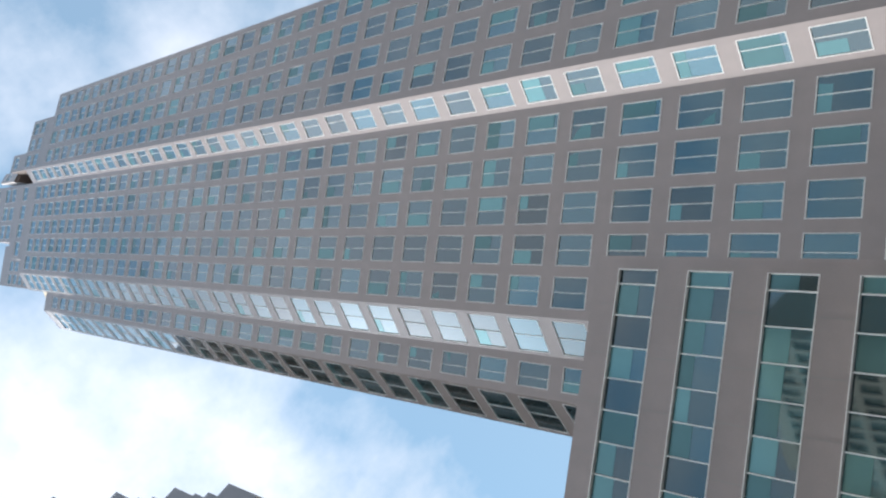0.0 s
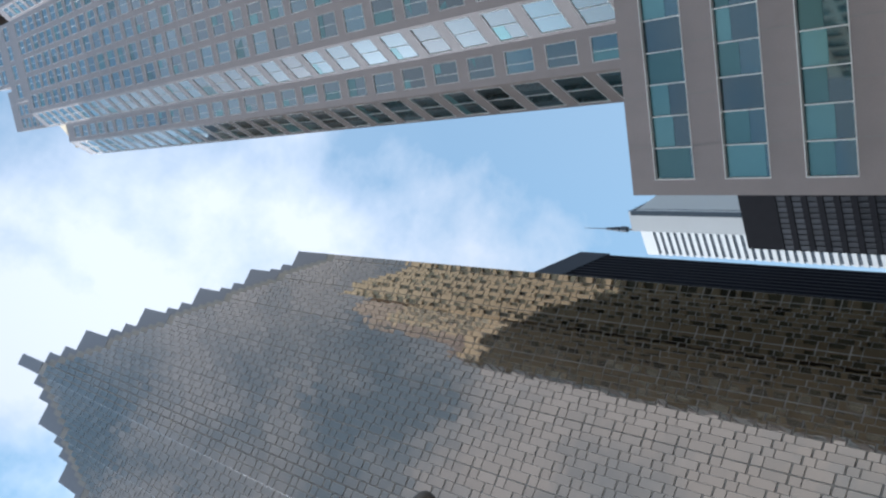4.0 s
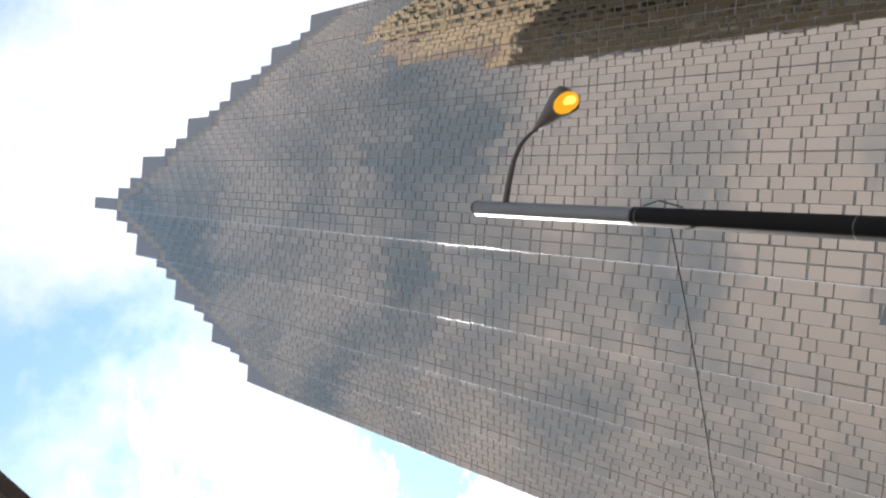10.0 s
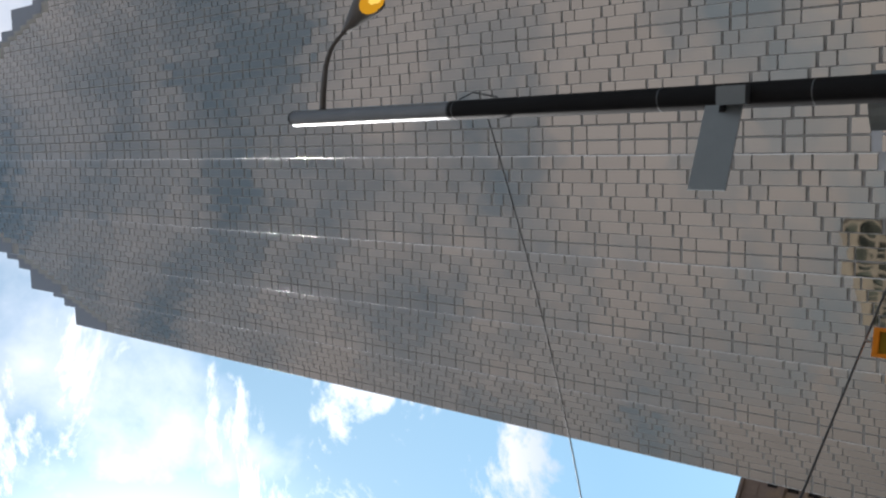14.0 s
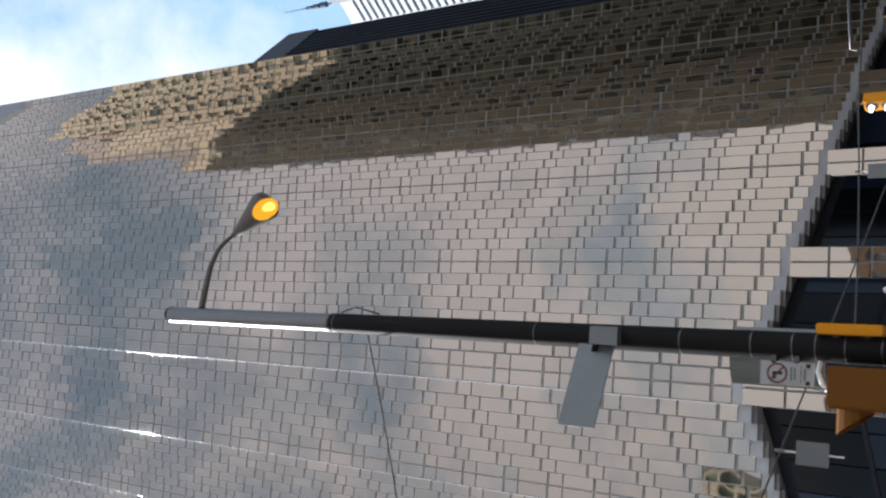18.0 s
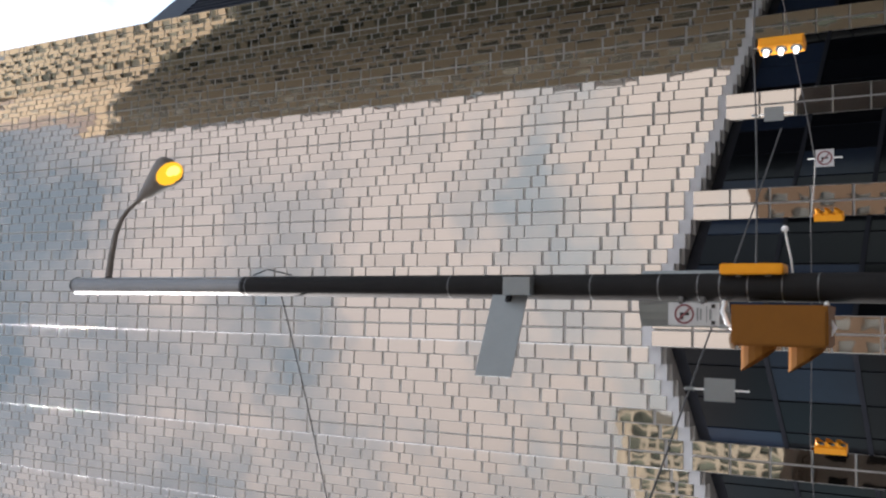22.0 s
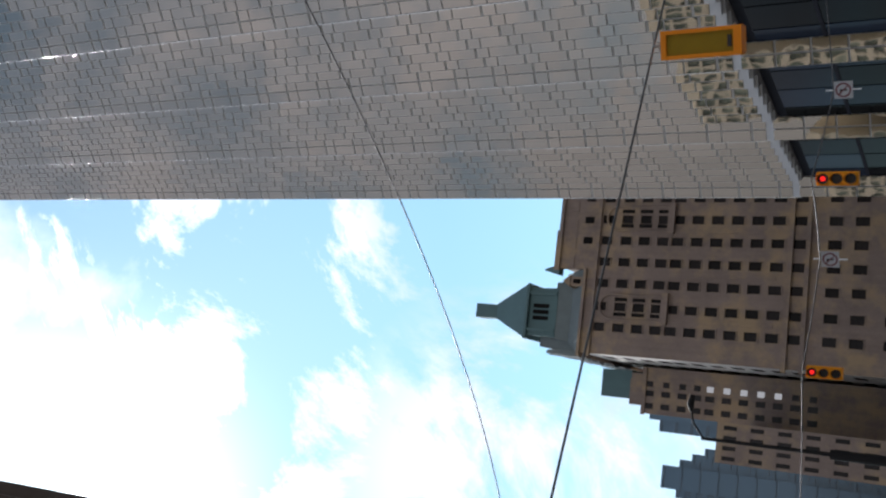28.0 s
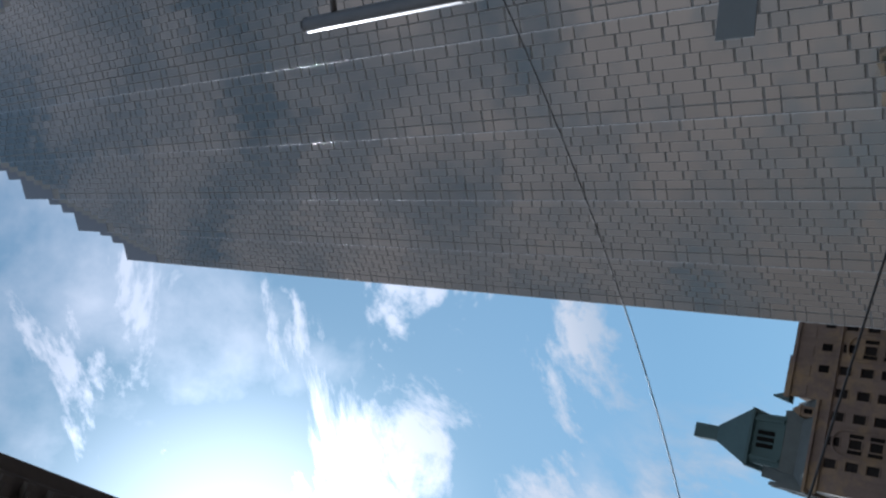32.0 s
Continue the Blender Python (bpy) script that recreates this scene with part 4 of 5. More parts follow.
# steep copper roof, cupola stage and lantern
cx = (on_hotel(-27.9)[0] - pL).length + 1.5
roof = bmesh.new()


def frustum(bm, x, y, a0, b0, z0, a1, b1, z1, m):
    v = [m @ Vector((x + sx * a, y + sy * b, z)) for a, b, z in ((a0, b0, z0), (a1, b1, z1)) for sx, sy in ((-1, -1), (1, -1), (1, 1), (-1, 1))]
    v = [bm.verts.new(p) for p in v]
    for f in ((3, 2, 1, 0), (4, 5, 6, 7), (0, 1, 5, 4), (1, 2, 6, 5), (2, 3, 7, 6), (3, 0, 4, 7)):
        bm.faces.new([v[i] for i in f])


frustum(roof, cx + 0.4, 9.5, 5.8, 6.0, EAVES + 1.0, 5.0, 5.4, ztop + 1.4, fr)
part("lower_roof", roof, SLATEROOF, hotel, "sloping dark slate roof")
st = bmesh.new()
frustum(st, cx, 9.0, 4.4, 5.0, ztop + 1.0, 4.2, 4.8, ztop + 6.8, fr)
part("cupola_stage", st, COPPER, hotel)
for i in range(3):
    part("cupola_window", boxes((cx - 1.5 + i * 1.1, cx - 0.8 + i * 1.1, 3.9, 4.1, ztop + 2.6, ztop + 5.6), m=fr), SLIT, hotel)
for i in range(2):
    part("cupola_pilaster", boxes((cx - 3.6 + i * 6.6, cx - 3.0 + i * 6.6, 3.75, 4.1, ztop + 1.2, ztop + 6.6), m=fr), COPPER, hotel)
part("cupola_cornice", boxes((cx - 5.0, cx + 5.0, 3.5, 14.5, ztop + 6.5, ztop + 7.0), m=fr), COPPER, hotel)
rf = bmesh.new()
frustum(rf, cx, 9.0, 4.9, 5.4, ztop + 6.8, 1.4, 1.4, ztop + 14.8, fr)
part("cupola_roof", rf, COPPER, hotel, "steep pyramidal copper roof")
ln = bmesh.new()
frustum(ln, cx, 9.0, 1.25, 1.25, ztop + 14.6, 1.3, 1.3, ztop + 19.4, fr)
part("lantern", ln, COPPER, hotel)
fn = bmesh.new()
frustum(fn, BEND - 0.2, 1.0, 0.9, 0.9, ztop - 0.5, 0.15, 0.15, ztop + 2.6, fr)
part("corner_finial", fn, COPPER, hotel)
for along, s, h in ((2.0, 0.9, 3.6), (5.0, 0.8, 5.2), (8.0, 0.9, 6.0), (11.5, 1.1, 4.6), (15.0, 0.7, 5.4), (19.0, 1.0, 4.4), (24.0, 0.8, 5.2), (29.0, 1.1, 4.2), (34.0, 0.7, 5.0), (39.0, 1.0, 4.4)):
    dm = bmesh.new()
    frustum(dm, -0.1, along, s * 0.8, s * 1.2, EAVES - 0.1, s * 0.25, s * 0.5, EAVES + 2.6 + h, fr)
    part("dormer", dm, SLATEROOF, hotel)

# lower wing and neighbours further down the street
def slab(az_l, az_r, el, d, deep, mat, name, parent, y0=0.0):
    """An upright slab between two bearings."""
    a, b = spot(az_l, 0, d), spot(az_r, 0, d)
    f = facing((a.x, a.y, 0), b - a)
    n = (b - a).length
    z = 1.65 + d * math.tan(radians(el))
    part(name, boxes((0, n, y0, deep, 0, z), m=f), mat, parent)
    return f, n, z


t = thing("hotel_wing", "lower brown stone wing with lit windows and a copper attic", "hotel")
f, n, z = slab(-33.2, -30.45, 19.4, 170, 25, BRICK, "body", t)
slab(-32.75, -30.85, 20.1, 170.6, 22, BRICK, "upper_body", t)
a, b = spot(-32.43, 0, 170.5), spot(-30.75, 0, 170.5)
fc = facing((a.x, a.y, 0), b - a)
part("copper_attic", boxes((0, (b - a).length, 0.1, 12, 1.65 + 170.5 * math.tan(radians(20.05)), 1.65 + 170.5 * math.tan(radians(21.7))), m=fc), COPPER, t, "pale green copper attic")
part("gutter", boxes((-0.2, n, -0.3, 0.0, z - 0.7, z), m=f), BRICK, t)
for i, el in enumerate((19.0, 18.1, 17.2, 16.4, 15.7, 14.8, 13.9, 13.0, 12.1, 11.2, 10.3)):
    zc = 1.65 + 170 * math.tan(radians(el))
    xx = n - 2.9
    part("window", boxes((xx - 0.5, xx + 0.5, -0.04, 0.02, zc - 0.58, zc + 0.58), m=f), LITPANE if 4 <= i <= 8 else DARKWIN, t, "lit pale window" if 4 <= i <= 8 else "")
    for q in range(2):
        part("window", boxes((0.9 + q * 2.2, 1.9 + q * 2.2, -0.04, 0.02, zc - 0.8, zc + 0.8), m=f), DARKWIN, t)
t = thing("blue_glass_block", "teal glass office block far down the street", "office building")
f, n, z = slab(-34.15, -32.9, 18.3, 225, 30, BLUEGLASS, "body", t)
slab(-33.5, -32.9, 18.9, 224, 20, BLUEGLASS, "upper_body", t)
for i in range(16):
    part("floor_band", boxes((0, n, -0.12, 0.0, z - 3.6 * i - 0.7, z - 3.6 * i), m=f), SLATE, t)
t = thing("stone_block", "dark stone office block in shade", "office building")
f, n, z = slab(-35.5, -33.2, 15.2, 150, 22, BRICK, "body", t, 0.3)
window_wall(f, n, 3, z, 4, 10, 0.42, 0.5, BRICK, DARKWIN, t, depth=0.28)
t = thing("blue_tower", "blue-grey glass tower with a stepped top", "office building")
for az_l, az_r, el, nm in ((-37.35, -36.04, 17.95, "front_bay"), (-36.2, -35.6, 17.05, "step_body"), (-35.8, -35.2, 16.4, "step_body"), (-35.4, -34.8, 15.75, "step_body")):
    f, n, z = slab(az_l, az_r, el, 200 if nm == "front_bay" else 201.5, 24, BLUEGLASS, nm, t)
    for i in range(15):
        part("floor_band", boxes((0.0, n, -0.10, 0.0, z - 3.7 * i - 0.62, z - 3.7 * i - 0.4), m=f), SPANDREL, t)
for az_l, az_r, el in ((-37.8, -37.2, 17.1), (-38.2, -37.6, 16.45), (-38.9, -38.1, 15.8)):
    f, n, z = slab(az_l, az_r, el, 200.8, 20, SLATE, "ribbed_bay", t)
    for i in range(4):
        part("fin", boxes((n * i / 4, n * i / 4 + 0.16, -0.3, 0.0, 0, z - 0.6), m=f), BLUEGLASS, t)
    for i in range(24):
        part("window_band", boxes((0.1, n, -0.16, -0.02, z - 2.3 * i - 1.9, z - 2.3 * i - 0.9), m=f), BLUEGLASS, t)
part("corner_trim", boxes((-0.4, 0.0, -0.4, 0.3, 0, z), m=f), SILVER, t)
ol = thing("street_lamp", "dark street lamp with a bracket arm far down the street", "street lamp")
bm = bmesh.new()
ft = spot(-34.25, 0, 42)
tube(bm, (ft.x, ft.y, -0.15), spot(-34.25, 16.0, 42), 0.11, 0.07, 10)
tube(bm, (ft.x, ft.y, -0.15), spot(-34.25, 9.3, 42), 0.24, 0.20, 12)
part("post", bm, POLE_DARK, ol, "", True)
bm = bmesh.new()
sweep(bm, [spot(-34.25, 15.9, 42), spot(-33.4, 16.5, 42), spot(-32.7, 16.65, 42)], 0.045, 8)
part("arm", bm, POLE_DARK, ol, "", True)
bm = bmesh.new()
sweep(bm, [spot(-32.75, 16.65, 42), spot(-32.4, 16.72, 42), spot(-31.8, 16.62, 42)], [0.06, 0.16, 0.10], 10)
part("lamp_head", bm, POLE_DARK, ol, "", True)

# ---- the stone building at the camera's own corner, seen from below its cornice ----
near_b = thing("corner_stone_building", "dark weathered stone building seen from under its moulded cornice", "building")
way = Vector((math.sin(radians(-43.4)), math.cos(radians(-43.4)), 0))
frn = facing((-5.34, 4.82, 0), way)     # x along the street, +y to the left of it
HC, LB = 23.5, 17.5
part("wall", boxes((0.9, LB - 0.9, 1.6, 12, 0, HC - 1.9), m=frn), LIMESTONE, near_b)
for i, (o, z0, z1) in enumerate(((1.15, 2.2, 1.6), (0.75, 1.6, 0.95), (0.30, 0.95, 0.45), (0.0, 0.45, 0.0))):
    part("cornice_moulding", boxes((0.9 * o, LB - 0.9 * o, o, 11, HC - z0, HC - z1), m=frn), LIMESTONE, near_b)
for i in range(27):
    x = 0.75 + i * 0.6
    part("modillion", boxes((x, x + 0.26, 0.34, 0.76, HC - 1.25, HC - 0.95), (x + 0.03, x + 0.23, 0.5, 0.76, HC - 1.4, HC - 1.25), m=frn), LIMESTONE, near_b)
for i in range(4):
    for k in range(5):
        part("window", boxes((3.0 + i * 3.3, 4.4 + i * 3.3, 1.55, 1.62, 3 + k * 3.7, 5.3 + k * 3.7), m=frn), DARKWIN, near_b)
part("parapet", boxes((0.8, LB - 0.8, 0.7, 1.2, HC, HC + 1.0), m=frn), LIMESTONE, near_b)
part("acroterion", boxes((1.9, 2.9, 0.1, 1.4, HC, HC + 1.3), m=frn), LIMESTONE, near_b)

# ---- buildings behind, which close the street ----
def backdrop_building(name, label, x0, x1, y, h, nx, nz, mat, glass=PALEGLASS, fw=0.5, fh=0.6):
    t = thing(name, label, "building")
    fr = facing((x1, y, 0), (x0 - x1, 0))
    part("body", boxes((0, x1 - x0, 0.4, 20, 0, h), m=fr), mat, t)
    window_wall(fr, x1 - x0, 2, h - 2, nx, nz, fw, fh, mat, glass, t, depth=0.4)


backdrop_building("sandstone_building", "sandstone office building across the crossing", -34, -16.5, -36, 61, 12, 19, SAND, GREENPANE, 0.7, 0.72)
backdrop_building("sandstone_building", "narrow sandstone office building across the crossing", -57, -40, -36, 60, 11, 18, SAND, GREENPANE, 0.7, 0.72)
backdrop_building("sandstone_building", "low sandstone office building across the crossing", -80, -61, -36, 40, 12, 12, SAND, GREENPANE, 0.7, 0.72)
backdrop_building("sandstone_building", "brown sandstone building across the crossing", -11, 30, -40, 40, 14, 9, BROWNSTONE)

# ---- street lamp and its pole ----
PX, PY = 0.47, 8.99
lamp = thing("street_lamp_pole", "steel pole with a lit amber street lamp on an arm", "street lamp", pose(PX, PY, 0))
ztp = 1.65 + 9.0 * math.tan(radians(51.3))
zj = 1.65 + 9.0 * math.tan(radians(42.3))
bm = bmesh.new()
tube(bm, (0, 0, zj - 0.25), (0, 0, ztp), 0.112, 0.112, 24)
part("upper_pole", bm, POLE, lamp, "bare galvanised upper tube", True)
bm = bmesh.new()
tube(bm, (0, 0, ztp), (0, 0, ztp + 0.05), 0.118, 0.10, 24)
part("cap", bm, POLE_DARK, lamp)
bm = bmesh.new()
tube(bm, (0, 0, 0), (0, 0, zj), 0.138, 0.118, 24)
part("lower_pole", bm, POLE_DARK, lamp, "dark lower pole", True)
bm = bmesh.new()
tube(bm, (0, 0, 0), (0, 0, 0.35), 0.26, 0.2, 16)
part("base", bm, POLE_DARK, lamp)
for z in (zj - 0.02, zj - 0.10, 6.9, 6.2, 5.3, 4.62, 4.25, 4.05, 3.8, 3.5, 3.2):
    bm = bmesh.new()
    rp = 0.138 - 0.020 * z / zj
    tube(bm, (0, 0, z), (0, 0, z + 0.012), rp + 0.002, None, 20)
    part("strap", bm, STEEL, lamp, "stainless steel strap", True)
base = Vector((PX, PY, 0))
knots = [spot(*q) - base for q in ((3.7, 49.7, 9.02), (5.2, 49.58, 9.1), (6.4, 49.43, 9.2), (7.3, 49.3, 9.3), (8.06, 49.1, 9.4), (8.7, 48.9, 9.5), (9.27, 48.6, 9.6), (9.75, 48.25, 9.7), (10.11, 47.93, 9.8), (10.4, 47.65, 9.85))]
tip = knots[-2]
bm = bmesh.new()
sweep(bm, knots, [0.047 - 0.0028 * i for i in range(10)], 10)
part("arm", bm, HEAD, lamp, "thin curved lamp arm", True)
mid = spot(12.05, 46.45, 9.95) - base
d = (mid - tip).normalized()
head = bmesh.new()
prof = [(-0.03, 0.045), (0.03, 0.05), (0.04, 0.062), (0.18, 0.10), (0.36, 0.155), (0.52, 0.205), (0.63, 0.225), (0.70, 0.205), (0.74, 0.15), (0.76, 0.06)]
sweep(head, [tip + d * s for s, r in prof], [r for s, r in prof], 16)
hd = part("lamp_head", head, HEAD, lamp, "dark teardrop lamp head", True)
down = (Vector((0, 0, 0)) - (tip + d * 0.54 + base - Vector((0, 0, 1.65)))).normalized() * 0.5 + Vector((0, 0, -0.5))
for nm, mat, rad, off, lab in (("refractor_bowl", AMBER, (0.205, 0.175, 0.11), 0.165, "glowing amber glass bowl"), ("lamp_core", CORE, (0.15, 0.125, 0.065), 0.22, "bright lamp core")):
    bw = bmesh.new()
    bmesh.ops.create_uvsphere(bw, u_segments=20, v_segments=10, radius=1.0)
    for v in bw.verts:
        v.co = Vector((v.co.x * rad[0], v.co.y * rad[1], v.co.z * rad[2]))
    bow = part(nm, bw, mat, hd, lab, True)
    bow.matrix_basis = Matrix.Translation(tip + d * 0.55 + down.normalized() * off) @ d.to_track_quat("X", "Z").to_matrix().to_4x4()
bm = boxes((-0.09, 0.09, -0.22, -0.12, 5.9, 6.2))
part("control_box", bm, SIGNBACK, lamp, "small grey junction box")

# sign blade and plates on the pole
sg = thing("street_name_sign", "plain grey metal sign blade seen from behind on a pole", "sign")
a = spot(2.7, 0, 8.93)
b = spot(-2.87, 0, 8.58)
fr = facing((a.x, a.y, 0), b - a)
L = (Vector((b.x, b.y)) - Vector((a.x, a.y))).length
zs0, zs1 = 1.65 + 8.6 * math.tan(radians(26.75)), 1.65 + 8.6 * math.tan(radians(28.8))
part("blade", boxes((0.0, L, -0.008, 0.008, zs0, zs1), m=fr), SIGNBACK, sg)
part("bracket", boxes((-0.15, 0.12, -0.03, 0.03, (zs0 + zs1) / 2 - 0.03, (zs0 + zs1) / 2 + 0.03), m=fr), POLE_DARK, sg)


def ring_sign(name, label, p, right, size, face_mat=SIGNFACE):
    """A square white plate with a red ring, bar and arrow."""
    t = thing(name, label, "sign", facing(p.to_tuple(), right))
    s = size / 2
    part("plate", boxes((-s, s, 0, 0.012, -s, s)), face_mat, t)
    part("rod", boxes((-0.015, 0.015, 0.012, 0.04, -1.9 * s, 1.9 * s)), WHITEPAINT, t)
    bm = bmesh.new()
    n = 28
    for i in range(n):
        a0, a1 = 2 * math.pi * i / n, 2 * math.pi * (i + 1) / n
        v = [bm.verts.new((r * math.cos(a), -0.004, r * math.sin(a))) for a, r in ((a0, s * 0.66), (a1, s * 0.66), (a1, s * 0.86), (a0, s * 0.86))]
        bm.faces.new(v)
    part("ring", bm, REDPAINT, t)
    part("arrow", boxes((-0.10 * s, 0.10 * s, -0.0005, 0.0005, -0.4 * s, 0.35 * s), (-0.45 * s, 0.1 * s, -0.0005, 0.0005, 0.2 * s, 0.38 * s), m=pose(0, -0.005, 0)), LENS, t)
    part("slash", boxes((-0.07 * s, 0.07 * s, -0.0008, 0.0008, -0.7 * s, 0.7 * s), m=pose(0, -0.0085, 0, 0, -45, 0)), REDPAINT, t)
    return t


def signal(name, label, p, right, lit=None, mat=YELLOW, s=1.0, visor=True, lit_mat=REDGLOW, lamps=3, size=None, lit_r=0.055, out=0.03):
    """A three-lamp signal head hung at its top, x along right, lamps to -y."""
    t = thing(name, label, "traffic light", facing(p.to_tuple(), right), group="traffic lights at the crossing")
    wd, h, dp = size or (0.34 * s, 0.95 * s, 0.2 * s)
    bm = boxes((-wd / 2, wd / 2, 0, dp, -h, 0))
    bmesh.ops.bevel(bm, geom=bm.edges[:], offset=0.02 * s, segments=2, affect="EDGES")
    part("housing", bm, mat, t)
    for i in range(lamps):
        zc = -h * (i + 0.5) / lamps
        bm = bmesh.new()
        tube(bm, (0, -0.012, zc), (0, 0.02, zc), 0.125 * s, None, 20)
        ln_ = part("lens", bm, LENS, t)
        if lit is not None and (lit == i or lit == 9):
            bm = bmesh.new()
            tube(bm, (0, -out, zc), (0, -0.014, zc), lit_r * s, lit_r * 1.15 * s, 16)
            part("lit_lamp", bm, lit_mat, ln_, "glowing lamp")
        if visor:
            bm = bmesh.new()
            n = 16
            vs = []
            r = min(wd, h / lamps) * 0.42
            for k in range(n + 1):
                a = math.pi * (2.0 * k / n - 0.5)
                out_y = -0.62 * min(wd, h / lamps) * (0.04 + 0.96 * (1 + math.sin(a)) / 2)
                vs.append((bm.verts.new((r * math.cos(a), 0.0, zc + r * math.sin(a))), bm.verts.new((r * math.cos(a), out_y, zc + r * math.sin(a)))))
            for k in range(n):
                bm.faces.new((vs[k][0], vs[k][1], vs[k + 1][1], vs[k + 1][0]))
            part("visor", bm, mat, t)
    part("back_plate", boxes((-wd * 0.36, wd * 0.36, dp, dp + 0.006, -h * 0.90, -h * 0.07)), OCHRE, t, "olive-brown shaded back plate")
    part("back_rim", boxes((-wd * 0.5, -wd * 0.36, dp - 0.02, dp + 0.035, -h, 0), (wd * 0.36, wd * 0.5, dp - 0.02, dp + 0.035, -h, 0), (-wd * 0.36, wd * 0.36, dp - 0.02, dp + 0.035, -h * 0.07, 0), (-wd * 0.36, wd * 0.36, dp - 0.02, dp + 0.035, -h, -h * 0.90)), mat, t)
    part("latch", boxes((-wd * 0.2, wd * 0.2, dp, dp + 0.03, -h * 0.88, -h * 0.83)), LENS, t)
    bm = bmesh.new()
    tube(bm, (0, dp / 2, -0.02), (0, dp / 2, 0.14 * s), 0.02, None, 8)
    part("hanger", bm, SIGNBACK, t)
    return t

EAST, WEST = (1, 0), (-1, 0)
# the turn-ban plate beside the pole, on a dark backing strapped behind it
frp = facing((0.375, 9.14, 0), EAST)
pb = thing("sign_backing", "dark grey bowed backing plate strapped to a pole", "sign", frp)
bm = bmesh.new()
zb0, zb1 = 1.65 + 8.9 * math.tan(radians(15.0)), 1.65 + 8.9 * math.tan(radians(20.1))
run = [(0.27 * s, 0.10 * s * s) for s in (-1, -0.75, -0.5, -0.25, 0, 0.25, 0.5, 0.75, 1)]
lo = [[bm.verts.new((x, y + th, z)) for x, y in run] for th in (0.0, 0.012) for z in (zb0, zb1)]
for i in range(8):
    bm.faces.new((lo[0][i], lo[0][i + 1], lo[1][i + 1], lo[1][i]))
    bm.faces.new((lo[3][i], lo[3][i + 1], lo[2][i + 1], lo[2][i]))
    bm.faces.new((lo[1][i], lo[1][i + 1], lo[3][i + 1], lo[3][i]))
    bm.faces.new((lo[2][i], lo[2][i + 1], lo[0][i + 1], lo[0][i]))
bm.faces.new((lo[0][0], lo[1][0], lo[3][0], lo[2][0]))
bm.faces.new((lo[2][8], lo[3][8], lo[1][8], lo[0][8]))
part("backing", bm, SIGNBACK, pb)
tb = thing("no_turn_sign", "tall white turn-ban sign with a red ring and dark lettering bars", "sign", facing(spot(1.42, 16.55, 8.87).to_tuple(), EAST))
part("plate", boxes((-0.105, 0.105, 0, 0.012, -0.235, 0.235)), SIGNFACE, tb)
bm = bmesh.new()
for i in range(28):
    a0, a1 = 2 * math.pi * i / 28, 2 * math.pi * (i + 1) / 28
    bm.faces.new([bm.verts.new((r * math.cos(a), -0.004, 0.085 + r * math.sin(a))) for a, r in ((a0, 0.074), (a1, 0.074), (a1, 0.092), (a0, 0.092))])
part("ring", bm, REDPAINT, tb)
part("arrow", boxes((-0.012, 0.014, -0.005, -0.003, 0.04, 0.115), (-0.05, 0.014, -0.005, -0.003, 0.095, 0.125)), LENS, tb)
part("slash", boxes((-0.008, 0.008, -0.0012, 0.0, -0.078, 0.078), m=pose(0, -0.006, 0.085, 0, -45, 0)), REDPAINT, tb)
part("lettering_bar", boxes((-0.06, 0.06, -0.004, 0, -0.045, -0.03), (-0.05, 0.05, -0.004, 0, -0.075, -0.06), (-0.075, 0.075, -0.004, 0, -0.125, -0.118), (-0.05, 0.05, -0.004, 0, -0.165, -0.145)), SIGNBACK, tb)
for x in (-0.075, 0.075):
    part("stud", boxes((x - 0.018, x + 0.018, -0.006, 0, -0.20, -0.165)), LENS, tb)
for z in (-0.1, 0.1):
    part("clamp", boxes((0.09, 0.16, 0.0, 0.10, z, z + 0.04)), STEEL, tb)

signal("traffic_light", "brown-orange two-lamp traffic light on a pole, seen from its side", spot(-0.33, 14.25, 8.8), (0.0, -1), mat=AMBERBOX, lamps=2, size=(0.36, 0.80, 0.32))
bk = thing("signal_bracket", "white painted bracket holding a traffic light to a pole", "bracket")
for run in ([(PX - 0.13, PY - 0.05, 4.02), (0.25, 8.86, 4.02), (0.12, 8.8, 3.95), (0.06, 8.8, 3.86)], [(PX - 0.13, PY - 0.05, 3.15), (0.2, 8.84, 3.12), (0.12, 8.8, 3.06), (0.06, 8.8, 3.1)]):
    bm = bmesh.new()
    sweep(bm, run, 0.022, 8)
    part("tube", bm, WHITEPAINT, bk, "", True)
cs = thing("crossing_signal", "thin yellow crossing signal seen edge-on beside a pole", "traffic light", facing(spot(4.03, 11.6, 8.95).to_tuple(), EAST))
bm = boxes((-0.048, 0.048, -0.11, 0.11, 0, 0.555))
bmesh.ops.bevel(bm, geom=bm.edges[:], offset=0.012, segments=2, affect="EDGES")
part("housing", bm, YELLOW, cs)
for z in (0.12, 0.38):
    part("clamp", boxes((-0.12, -0.05, -0.03, 0.03, z, z + 0.05)), STEEL, cs)
hung = signal("traffic_light", "yellow traffic light hanging from a span wire, seen from behind", spot(-11.25, 18.35, 11.3), (-0.98, -0.2), mat=ORANGE, s=0.96)
red1 = signal("traffic_light", "yellow traffic light with its red lamp lit", spot(-19.2, 10.55, 25.0), (1, 0.35), lit=0, s=1.0)
red2 = signal("traffic_light", "yellow traffic light with its red lamp lit", spot(-29.9, 10.75, 29.0), (1, 0.45), lit=0, s=1.0)
far1 = signal("traffic_light", "yellow traffic light hanging from a wire across the crossing", spot(7.1, 10.06, 36), (0.5, 1), s=1.0)
